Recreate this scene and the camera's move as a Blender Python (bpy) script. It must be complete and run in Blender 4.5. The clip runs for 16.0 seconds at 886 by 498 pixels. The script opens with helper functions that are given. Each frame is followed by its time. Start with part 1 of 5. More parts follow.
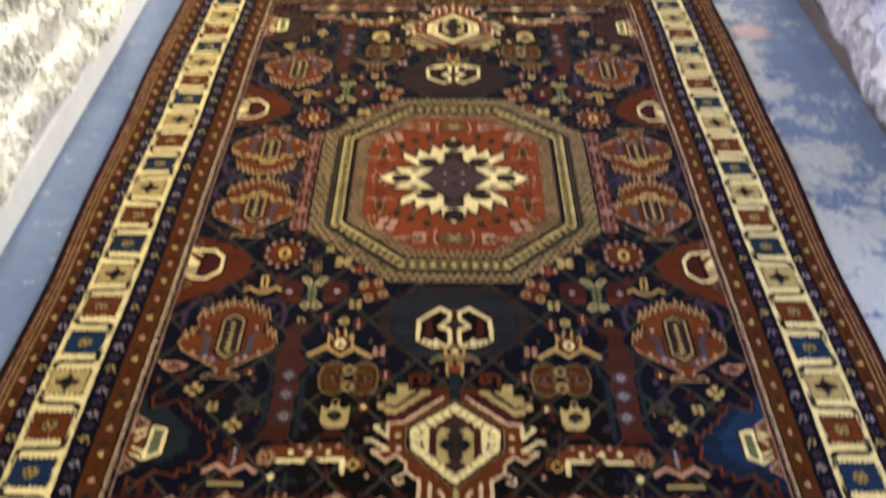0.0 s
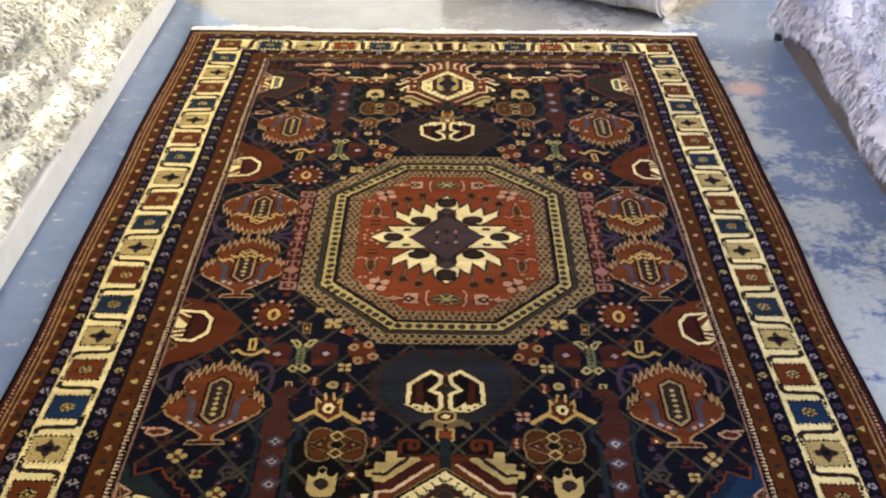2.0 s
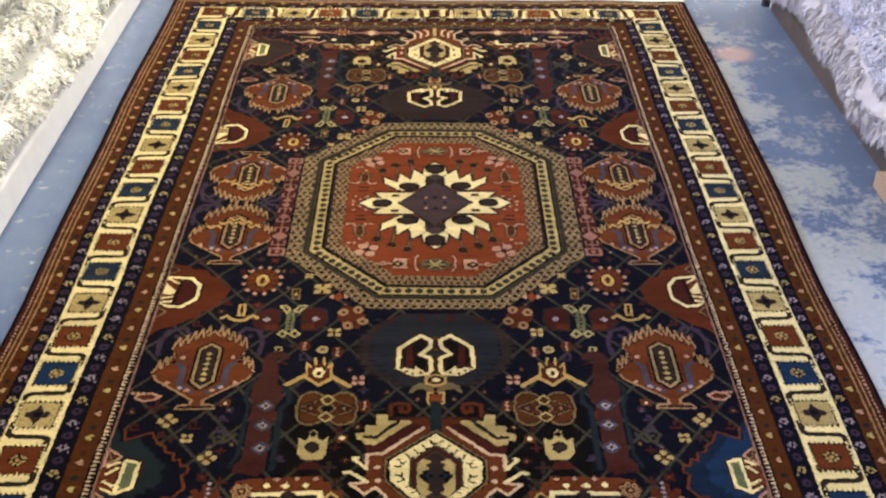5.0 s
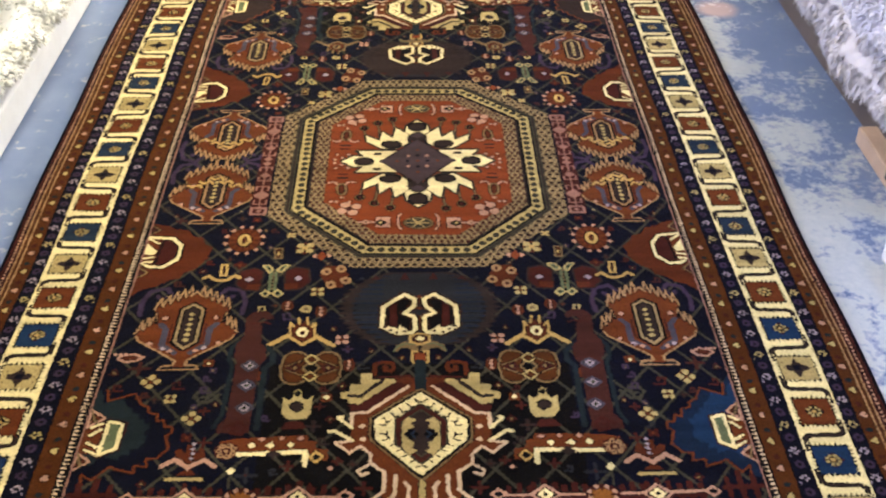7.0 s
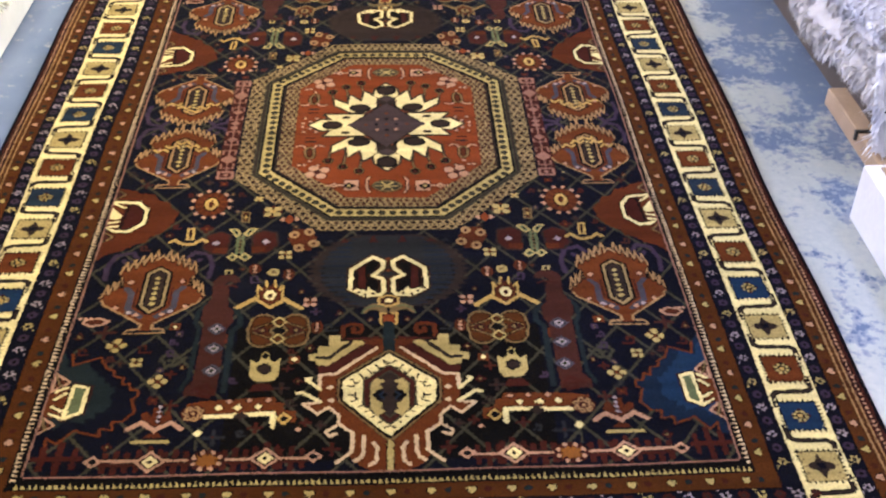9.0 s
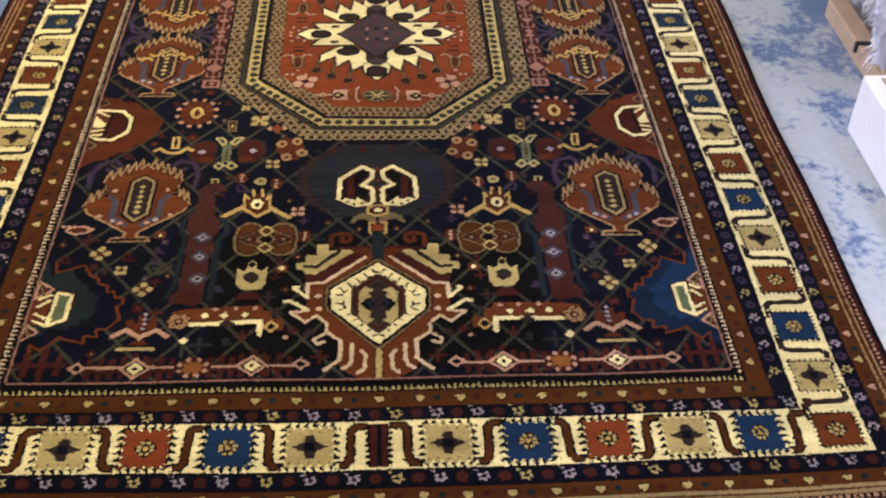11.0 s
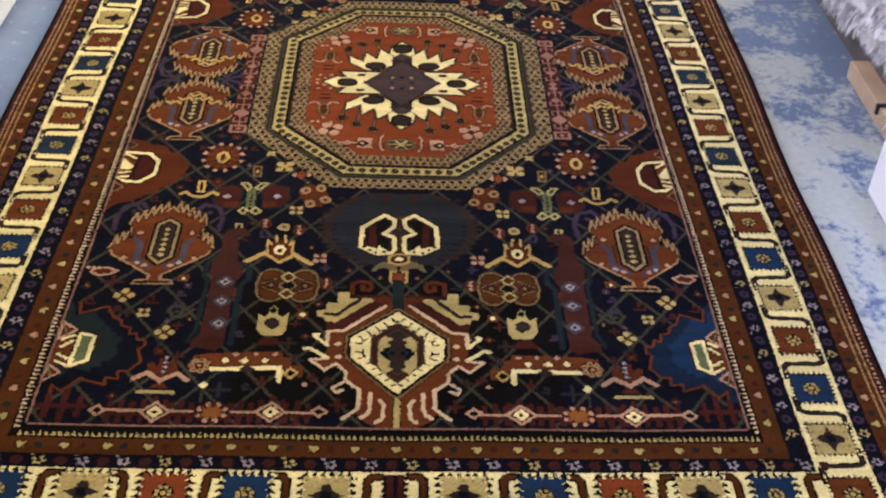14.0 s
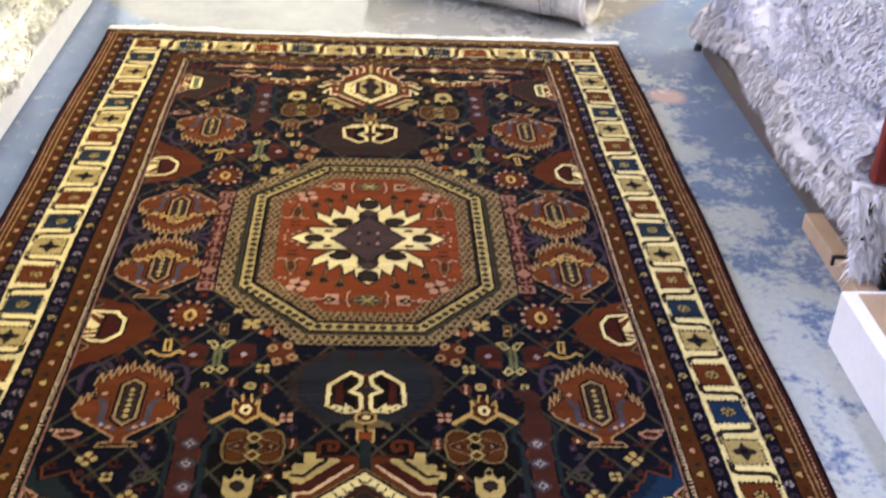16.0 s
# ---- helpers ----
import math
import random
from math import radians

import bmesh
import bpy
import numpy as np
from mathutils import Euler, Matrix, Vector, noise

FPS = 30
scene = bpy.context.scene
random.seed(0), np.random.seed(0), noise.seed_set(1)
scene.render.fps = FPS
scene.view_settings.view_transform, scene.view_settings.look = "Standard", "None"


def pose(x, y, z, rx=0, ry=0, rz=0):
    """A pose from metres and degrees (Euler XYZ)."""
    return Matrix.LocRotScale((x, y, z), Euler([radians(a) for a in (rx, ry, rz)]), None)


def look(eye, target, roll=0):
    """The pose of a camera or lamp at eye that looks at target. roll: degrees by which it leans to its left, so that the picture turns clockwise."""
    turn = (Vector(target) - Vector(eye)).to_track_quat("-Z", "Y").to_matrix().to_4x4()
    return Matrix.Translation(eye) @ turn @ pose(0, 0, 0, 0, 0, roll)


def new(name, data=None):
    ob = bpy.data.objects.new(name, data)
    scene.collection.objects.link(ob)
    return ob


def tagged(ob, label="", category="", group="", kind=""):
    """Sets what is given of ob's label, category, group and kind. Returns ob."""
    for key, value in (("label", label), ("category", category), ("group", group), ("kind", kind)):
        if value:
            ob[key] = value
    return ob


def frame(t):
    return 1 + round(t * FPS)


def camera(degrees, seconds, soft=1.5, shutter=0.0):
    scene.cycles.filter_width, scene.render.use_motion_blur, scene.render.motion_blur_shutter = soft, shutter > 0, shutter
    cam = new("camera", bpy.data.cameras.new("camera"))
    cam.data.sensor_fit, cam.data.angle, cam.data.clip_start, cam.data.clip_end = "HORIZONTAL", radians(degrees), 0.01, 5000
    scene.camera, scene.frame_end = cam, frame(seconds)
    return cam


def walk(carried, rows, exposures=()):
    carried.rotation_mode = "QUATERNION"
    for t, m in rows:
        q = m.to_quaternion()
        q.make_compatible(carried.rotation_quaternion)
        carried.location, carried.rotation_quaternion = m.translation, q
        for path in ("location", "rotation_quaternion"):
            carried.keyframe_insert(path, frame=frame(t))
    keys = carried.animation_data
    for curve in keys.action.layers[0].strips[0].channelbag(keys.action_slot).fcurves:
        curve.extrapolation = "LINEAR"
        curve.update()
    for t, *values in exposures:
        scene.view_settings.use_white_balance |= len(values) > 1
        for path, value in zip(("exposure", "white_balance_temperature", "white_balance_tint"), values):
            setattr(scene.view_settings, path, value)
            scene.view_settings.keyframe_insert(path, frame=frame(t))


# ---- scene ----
cam = camera(43.5, 16.0, soft=2.1, shutter=0.9)
PATH = [
    (0, (-0.023, -2.708, 1.64), (-0.027, -1.067, 0.498), 0.3),
    (0.5, (-0.016, -2.683, 1.66), (-0.041, -0.975, 0.618), 0.3),
    (1, (-0.01, -2.673, 1.648), (-0.05, -0.939, 0.653), 0.3),
    (1.5, (-0.005, -2.665, 1.64), (-0.015, -0.95, 0.611), 0.4),
    (2, (0.001, -2.656, 1.634), (-0.006, -0.963, 0.568), 0.2),
    (2.5, (0.0, -2.661, 1.636), (0.001, -0.958, 0.587), 0.1),
    (3, (-0.003, -2.67, 1.63), (0.001, -0.966, 0.584), -0.1),
    (3.5, (0.005, -2.674, 1.62), (0.018, -0.997, 0.53), 0.2),
    (3.7, (0.004, -2.665, 1.623), (0.018, -0.982, 0.543), 0.2),
    (6, (-0.011, -2.664, 1.605), (0.018, -1.04, 0.438), 0.7),
    (6.5, (-0.012, -2.645, 1.608), (0.03, -1.043, 0.411), 0.8),
    (7, (-0.01, -2.655, 1.604), (0.041, -1.03, 0.438), 0.6),
    (7.5, (0.005, -2.657, 1.602), (0.062, -1.044, 0.421), -0.3),
    (8, (0.02, -2.666, 1.596), (0.085, -1.061, 0.405), -0.1),
    (8.2, (0.011, -2.661, 1.595), (0.09, -1.058, 0.401), 0.6),
    (10.3, (0.007, -2.663, 1.516), (0.114, -1.116, 0.253), 1.7),
    (10.5, (0.018, -2.66, 1.513), (0.119, -1.138, 0.218), 2.6),
    (11, (0.016, -2.657, 1.512), (0.119, -1.141, 0.212), 1.7),
    (11.5, (0.025, -2.66, 1.514), (0.124, -1.16, 0.195), 1.7),
    (12, (0.02, -2.663, 1.508), (0.116, -1.172, 0.178), 1.8),
    (12.5, (0.02, -2.666, 1.5), (0.1, -1.188, 0.155), 1.3),
    (13, (0.022, -2.657, 1.512), (0.09, -1.196, 0.149), 1.0),
    (13.5, (0.012, -2.656, 1.527), (0.09, -1.15, 0.212), 1.8),
    (14, (0.001, -2.655, 1.541), (0.079, -1.092, 0.295), 2.7),
    (14.5, (0.003, -2.653, 1.546), (0.095, -1.102, 0.287), 2.8),
    (15, (0.005, -2.655, 1.541), (0.104, -1.099, 0.288), 2.8),
    (15.5, (-0.007, -2.649, 1.573), (0.119, -0.998, 0.451), 3.6),
    (16, (0.005, -2.649, 1.588), (0.136, -0.946, 0.548), 3.0),
]
EXPOSURES = [(0, -0.02), (1, -0.06), (3.5, -0.08), (7, 0.20), (8.2, 0.26), (10.5, 0.14), (12.5, -0.02), (14.5, -0.04), (16, 0.05)]
walk(cam, [(t, look(eye, target, roll)) for t, eye, target, roll in PATH], EXPOSURES)


# ---- world, lights ----
world = bpy.data.worlds.new("world")
scene.world = world
world.use_nodes = True
sky = world.node_tree.nodes.new("ShaderNodeTexSky")
sky.sky_type, sky.sun_disc, sky.sun_elevation, sky.sun_rotation = "NISHITA", False, radians(35), radians(20)
world.node_tree.links.new(sky.outputs[0], world.node_tree.nodes["Background"].inputs[0])
world.node_tree.nodes["Background"].inputs[1].default_value = 0.1


def area_lamp(name, m, sx, sy, power, colour):
    data = bpy.data.lights.new(name, "AREA")
    data.shape, data.size, data.size_y, data.energy, data.color = "RECTANGLE", sx, sy, power, colour
    ob = new(name, data)
    ob.matrix_world = m
    return ob


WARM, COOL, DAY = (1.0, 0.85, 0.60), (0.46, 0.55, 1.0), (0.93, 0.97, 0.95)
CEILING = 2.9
# ceiling fittings, assumed and out of view: centre x, y, length along y, power, colour
# the cool one at y -2.0 is added fill for the carton and right stack
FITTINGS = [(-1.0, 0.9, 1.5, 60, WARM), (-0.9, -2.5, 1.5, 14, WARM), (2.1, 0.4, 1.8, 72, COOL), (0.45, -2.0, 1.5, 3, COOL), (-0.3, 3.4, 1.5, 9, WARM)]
# unseen fill lights added high on the side walls: x, y, turn, length along y, power, colour
ADDED_WALL_FITTINGS = [(-3.5, 0.6, -90, 3.0, 190, COOL), (3.5, 2.0, 90, 2.4, 305, WARM)]
WALL_Z = 2.35
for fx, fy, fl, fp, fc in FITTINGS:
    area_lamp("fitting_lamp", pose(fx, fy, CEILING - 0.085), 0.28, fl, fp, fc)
for fx, fy, turn, fl, fp, fc in ADDED_WALL_FITTINGS:
    area_lamp("added_wall_lamp", pose(fx, fy, WALL_Z, 90, 0, turn), fl, 0.30, fp, fc)
area_lamp("window_daylight", pose(-1.2, 6.02, 1.35, 90, 0, 180), 4.2, 2.1, 22, DAY)


# ---- materials ----
def nodes_of(name):
    mat = bpy.data.materials.new(name)
    mat.use_nodes = True
    tree = mat.node_tree
    return mat, tree, tree.nodes["Principled BSDF"]


def add(tree, kind, **values):
    node = tree.nodes.new(kind)
    for key, value in values.items():
        node.inputs[key].default_value = value
    return node


def noise_node(tree, vector, scale, detail=3.0, rough=0.55):
    n = add(tree, "ShaderNodeTexNoise", Scale=scale, Detail=detail, Roughness=rough)
    tree.links.new(vector, n.inputs["Vector"])
    return n.outputs[0]


def ramp(tree, fac, stops):
    r = tree.nodes.new("ShaderNodeValToRGB")
    el = r.color_ramp.elements
    while len(el) < len(stops):
        el.new(0.5)
    for e, (p, c) in zip(el, stops):
        e.position, e.color = p, (*c, 1)
    tree.links.new(fac, r.inputs[0])
    return r.outputs[0]


def mix(tree, fac, a, b, blend="MIX"):
    m = tree.nodes.new("ShaderNodeMix")
    m.data_type, m.blend_type = "RGBA", blend
    for sock, value in ((m.inputs[0], fac), (m.inputs[6], a), (m.inputs[7], b)):
        if isinstance(value, (int, float)):
            sock.default_value = value
        elif isinstance(value, tuple):
            sock.default_value = (*value, 1)
        else:
            tree.links.new(value, sock)
    return m.outputs[2]


def bump(tree, bsdf, height, strength, distance):
    b = add(tree, "ShaderNodeBump", Strength=strength, Distance=distance)
    tree.links.new(height, b.inputs["Height"])
    tree.links.new(b.outputs[0], bsdf.inputs["Normal"])


def shade(c, k):
    return tuple(min(1.0, v * k) for v in c)


def plain(name, colour, rough=0.6, metal=0.0, spread=0.2, scale=14.0, relief=0.002):
    """A painted, woven or cut surface: colour that wanders at two scales, and a fine relief."""
    mat, tree, bsdf = nodes_of(name)
    at = tree.nodes.new("ShaderNodeTexCoord").outputs["Object"]
    big, fine = noise_node(tree, at, scale), noise_node(tree, at, scale * 14)
    col = ramp(tree, big, [(0.3, shade(colour, 1 - spread)), (0.7, shade(colour, 1 + spread))])
    col = mix(tree, 0.35, col, ramp(tree, fine, [(0.3, shade(colour, 1 - spread)), (0.7, shade(colour, 1 + spread))]))
    tree.links.new(col, bsdf.inputs["Base Color"])
    bsdf.inputs["Roughness"].default_value, bsdf.inputs["Metallic"].default_value = rough, metal
    bump(tree, bsdf, fine, 0.5, relief)
    return mat


KNOT = 0.002


def wool(name, colour):
    """Knotted wool pile: each knot a little different, slow dye bands across the weave, soft sheen."""
    mat, tree, bsdf = nodes_of("wool_" + name)
    at = tree.nodes.new("ShaderNodeTexCoord").outputs["Object"]
    snap = tree.nodes.new("ShaderNodeVectorMath")
    snap.operation = "SNAP"
    snap.inputs[1].default_value = (KNOT, KNOT, 1)
    tree.links.new(at, snap.inputs[0])
    white = tree.nodes.new("ShaderNodeTexWhiteNoise")
    tree.links.new(snap.outputs[0], white.inputs["Vector"])
    stretch = tree.nodes.new("ShaderNodeMapping")
    stretch.inputs["Scale"].default_value = (1.3, 22, 1)
    tree.links.new(at, stretch.inputs["Vector"])
    bands = noise_node(tree, stretch.outputs[0], 1.0, 4)
    col = ramp(tree, bands, [(0.3, shade(colour, 0.74)), (0.7, shade(colour, 1.26))])
    knots = ramp(tree, white.outputs["Value"], [(0.0, (0.78, 0.78, 0.78)), (1.0, (1.2, 1.2, 1.2))])
    col = mix(tree, 1.0, col, knots, "MULTIPLY")
    tree.links.new(col, bsdf.inputs["Base Color"])
    bsdf.inputs["Roughness"].default_value = 0.85
    bsdf.inputs["Specular IOR Level"].default_value = 0.03
    bsdf.inputs["Sheen Weight"].default_value = 0.004
    bsdf.inputs["Sheen Roughness"].default_value = 0.5
    bump(tree, bsdf, noise_node(tree, at, 420, 2), 0.6, 0.002)
    return mat


# the denim dye also carries the grey sheen of the far blue panels
DYES = {
    "navy": (0.0019, 0.0021, 0.0054), "black": (0.0020, 0.0016, 0.0016), "blue": (0.0062, 0.0180, 0.042), "slate": (0.0115, 0.0120, 0.0135),
    "umber": (0.017, 0.0105, 0.0085), "red": (0.116, 0.0245, 0.0070), "rust": (0.072, 0.0185, 0.0050), "maroon": (0.030, 0.006, 0.004),
    "rose": (0.030, 0.0090, 0.0064), "brown": (0.042, 0.0128, 0.0027), "cream": (0.54, 0.45, 0.210), "gold": (0.31, 0.20, 0.060),
    "tan": (0.275, 0.21, 0.078), "olive": (0.0275, 0.0255, 0.0155), "green": (0.072, 0.086, 0.040), "purple": (0.026, 0.016, 0.029),
    "lilac": (0.215, 0.175, 0.185), "pink": (0.29, 0.160, 0.100), "ginger": (0.145, 0.053, 0.011), "khaki": (0.115, 0.076, 0.031),
    "teal": (0.0075, 0.0115, 0.0125), "brick": (0.050, 0.0115, 0.0037), "denim_and_sheen": (0.0095, 0.0165, 0.0270), "indigo": (0.0042, 0.0095, 0.0210),
    "plum": (0.036, 0.0235, 0.0235), "wheat": (0.185, 0.130, 0.058), "sand": (0.21, 0.125, 0.055), "dusk": (0.036, 0.033, 0.042), "blush": (0.42, 0.30, 0.18), "salmon": (0.165, 0.082, 0.058),
}
DYE = {n: i for i, n in enumerate(DYES)}
WOOL = [wool(n, c) for n, c in DYES.items()]


def floor_material():
    """Worn blue-grey floor paint with pale scuffed patches, a salmon stain and a satin gloss."""
    mat, tree, bsdf = nodes_of("worn_floor_paint")
    at = tree.nodes.new("ShaderNodeTexCoord").outputs["Object"]
    wide, mid, fine = noise_node(tree, at, 0.9, 2), noise_node(tree, at, 4.6, 7, 0.66), noise_node(tree, at, 46, 4, 0.6)
    paint = ramp(tree, mid, [(0.3, (0.110, 0.156, 0.262)), (0.7, (0.146, 0.196, 0.298))])
    worn = ramp(tree, fine, [(0.3, (0.34, 0.375, 0.375)), (0.7, (0.45, 0.475, 0.44))])
    sep = tree.nodes.new("ShaderNodeSeparateXYZ")
    tree.links.new(at, sep.inputs[0])
    # wear follows where people walk: the aisle beside the rug and the open floor at the far end
    aisle = add(tree, "ShaderNodeMapRange")
    for i, v in zip((1, 2, 3, 4), (0.98, 1.22, 0.10, -0.07)):
        aisle.inputs[i].default_value = v
    tree.links.new(sep.outputs[0], aisle.inputs[0])
    west = add(tree, "ShaderNodeMapRange")
    for i, v in zip((1, 2, 3, 4), (-0.6, 0.6, -0.32, 0.0)):
        west.inputs[i].default_value = v
    tree.links.new(sep.outputs[0], west.inputs[0])
    far = add(tree, "ShaderNodeMapRange")
    for i, v in zip((1, 2, 3, 4), (-0.6, 1.3, 0.09, -0.05)):
        far.inputs[i].default_value = v
    tree.links.new(sep.outputs[1], far.inputs[0])

    def plus(a, b, op="ADD"):
        m = tree.nodes.new("ShaderNodeMath")
        m.operation = op
        for sock, value in zip(m.inputs, (a, b)):
            if isinstance(value, (int, float)):
                sock.default_value = value
            else:
                tree.links.new(value, sock)
        return m.outputs[0]

    mask = plus(plus(plus(mid, plus(fine, 0.34, "MULTIPLY")), plus(plus(wide, 0.22, "MULTIPLY"), 0.13)), plus(plus(aisle.outputs[0], west.outputs[0]), far.outputs[0]))
    fac = ramp(tree, mask, [(0.92, (0, 0, 0)), (0.985, (0.42, 0.42, 0.42)), (1.12, (0.78, 0.78, 0.78))])
    col = mix(tree, fac, paint, worn)
    # small chips of bare screed, and the bare trodden screed past the far end of the rug
    chip = noise_node(tree, at, 19, 5, 0.65)
    col = mix(tree, ramp(tree, chip, [(0.60, (0, 0, 0)), (0.70, (0.55, 0.55, 0.55))]), col, (0.43, 0.43, 0.40))
    bare = add(tree, "ShaderNodeMapRange")
    for i, v in zip((1, 2, 3, 4), (1.36, 1.60, -0.30, 0.62)):
        bare.inputs[i].default_value = v
    # paint reaches farther at the sides; this also darkens for the red roll's shadow
    inward = plus(plus(plus(sep.outputs[0], 0, "ABSOLUTE"), 0.72, "SUBTRACT"), 0.0, "MAXIMUM")
    tree.links.new(plus(sep.outputs[1], plus(inward, 1.1, "MULTIPLY"), "SUBTRACT"), bare.inputs[0])
    screed = ramp(tree, plus(mid, plus(fine, 0.4, "MULTIPLY")), [(0.50, (0.180, 0.178, 0.160)), (0.90, (0.235, 0.232, 0.208))])
    col = mix(tree, ramp(tree, plus(bare.outputs[0], plus(mid, 0.7, "MULTIPLY")), [(0.38, (0, 0, 0)), (0.72, (0.9, 0.9, 0.9))]), col, screed)
    spot = tree.nodes.new("ShaderNodeVectorMath")
    spot.operation = "DISTANCE"
    spot.inputs[1].default_value = (1.075, 1.035, 0)
    tree.links.new(at, spot.inputs[0])
    blot = ramp(tree, plus(spot.outputs["Value"], plus(mid, 0.10, "MULTIPLY")), [(0.09, (0.8, 0.8, 0.8)), (0.135, (0, 0, 0))])
    col = mix(tree, blot, col, (0.52, 0.36, 0.31))
    tree.links.new(col, bsdf.inputs["Base Color"])
    rough = ramp(tree, mask, [(0.8, (0.19, 0.19, 0.19)), (1.25, (0.32, 0.32, 0.32))])
    tree.links.new(rough, bsdf.inputs["Roughness"])
    bump(tree, bsdf, fine, 0.12, 0.003)
    return mat


def shag(name, light, dark):
    mat, tree, bsdf = nodes_of(name)
    at = tree.nodes.new("ShaderNodeTexCoord").outputs["Object"]
    isle = tree.nodes.new("ShaderNodeNewGeometry").outputs["Random Per Island"]
    patch = noise_node(tree, at, 9, 3)
    col = mix(tree, ramp(tree, patch, [(0.38, (0.4, 0.4, 0.4)), (0.6, (0, 0, 0))]), light, dark)
    col = mix(tree, 0.5, col, mix(tree, isle, shade(light, 0.86), light))
    tree.links.new(col, bsdf.inputs["Base Color"])
    bsdf.inputs["Roughness"].default_value = 0.7
    # thin strands let light through
    glow_through = tree.nodes.new("ShaderNodeBsdfTranslucent")
    tree.links.new(col, glow_through.inputs["Color"])
    both_ways = tree.nodes.new("ShaderNodeMixShader")
    both_ways.inputs[0].default_value = 0.25
    tree.links.new(bsdf.outputs[0], both_ways.inputs[1])
    tree.links.new(glow_through.outputs[0], both_ways.inputs[2])
    tree.links.new(both_ways.outputs[0], tree.nodes["Material Output"].inputs["Surface"])
    return mat


FLOOR = floor_material()
PLASTER = plain("wall_plaster", (0.62, 0.61, 0.57), 0.85)
CEIL = plain("ceiling_paint", (0.72, 0.71, 0.68), 0.9)
IVORY = shag("ivory_shag", (0.91, 0.925, 0.875), (0.70, 0.68, 0.54))
FROST = shag("white_shag", (0.90, 0.90, 0.97), (0.70, 0.68, 0.76))
OAT = shag("oat_shag", (0.80, 0.775, 0.80), (0.56, 0.53, 0.54))
COTTON = plain("white_cotton", (0.66, 0.655, 0.62), 0.85, spread=0.2, scale=30)
BINDING = plain("white_binding", (0.56, 0.585, 0.60), 0.7, spread=0.08)
# brown board with the shade under the overhanging shag in its colour
SHADED_BOARD = plain("shaded_pallet_board", (0.085, 0.065, 0.055), 0.85)
CARD = plain("brown_cardboard", (0.36, 0.25, 0.17), 0.8)
WHITE_CARD = plain("white_carton", (0.74, 0.73, 0.76), 0.5, spread=0.07, scale=6)
TAPE = plain("torn_paper", (0.85, 0.84, 0.82), 0.7, spread=0.08)
BLACK = plain("black_strap", (0.012, 0.012, 0.014), 0.5)
STEEL = plain("painted_steel", (0.55, 0.55, 0.56), 0.4, 0.3)
JUTE = plain("jute_backing", (0.33, 0.30, 0.24), 0.95, scale=40)
REDWOOL = plain("dark_red_wool", (0.16, 0.016, 0.012), 0.9)


def glow(name, colour, strength):
    mat, tree, bsdf = nodes_of(name)
    bsdf.inputs["Base Color"].default_value = (*colour, 1)
    bsdf.inputs["Emission Color"].default_value = (*colour, 1)
    bsdf.inputs["Emission Strength"].default_value = strength
    return mat


def faded_rug_material():
    """Pale distressed rug: oat ground, blotches of grey and two faint framing lines."""
    mat, tree, bsdf = nodes_of("pale_distressed_wool")
    at = tree.nodes.new("ShaderNodeTexCoord").outputs["Object"]
    patch, fine = noise_node(tree, at, 13, 5, 0.6), noise_node(tree, at, 75, 4, 0.6)
    col = ramp(tree, patch, [(0.34, (0.24, 0.235, 0.23)), (0.43, (0.46, 0.45, 0.42)), (0.62, (0.60, 0.59, 0.55))])
    col = mix(tree, 0.35, col, ramp(tree, fine, [(0.32, (0.26, 0.24, 0.24)), (0.62, (0.66, 0.63, 0.60))]))
    tree.links.new(col, bsdf.inputs["Base Color"])
    bsdf.inputs["Roughness"].default_value = 0.85
    bump(tree, bsdf, fine, 0.4, 0.003)
    return mat


def red_rug_material():
    """Red rug back with blocks of blue and beige ornament."""
    mat, tree, bsdf = nodes_of("red_patterned_wool")
    at = tree.nodes.new("ShaderNodeTexCoord").outputs["Object"]
    cell = add(tree, "ShaderNodeTexVoronoi", Scale=34.0)
    cell.distance = "MANHATTAN"
    tree.links.new(at, cell.inputs["Vector"])
    sep = tree.nodes.new("ShaderNodeSeparateColor")
    tree.links.new(cell.outputs["Color"], sep.inputs[0])
    r = ramp(tree, sep.outputs[0], [(0.0, (0.14, 0.016, 0.013)), (0.45, (0.022, 0.022, 0.06)), (0.62, (0.20, 0.15, 0.11)), (0.72, (0.14, 0.020, 0.02))])
    for n in tree.nodes:
        if n.bl_idname == "ShaderNodeValToRGB":
            n.color_ramp.interpolation = "CONSTANT"
    col = mix(tree, ramp(tree, noise_node(tree, at, 60, 4), [(0.4, (0.5, 0.5, 0.5)), (0.6, (0, 0, 0))]), r, (0.12, 0.022, 0.018))
    tree.links.new(col, bsdf.inputs["Base Color"])
    bsdf.inputs["Roughness"].default_value = 0.9
    return mat


# ---- mesh helpers ----
def part(name, bm, material, parent=None, label=""):
    me = bpy.data.meshes.new(name)
    bm.to_mesh(me)
    bm.free()
    for m in material if isinstance(material, list) else [material]:
        me.materials.append(m)
    ob = new(name, me)
    ob.parent = parent
    return tagged(ob, label)


def mesh_part(name, verts, faces, material, parent=None, label="", smooth=False):
    me = bpy.data.meshes.new(name)
    me.from_pydata(verts, [], faces)
    me.materials.append(material)
    if smooth:
        me.polygons.foreach_set("use_smooth", [True] * len(me.polygons))
    ob = new(name, me)
    ob.parent = parent
    return tagged(ob, label)


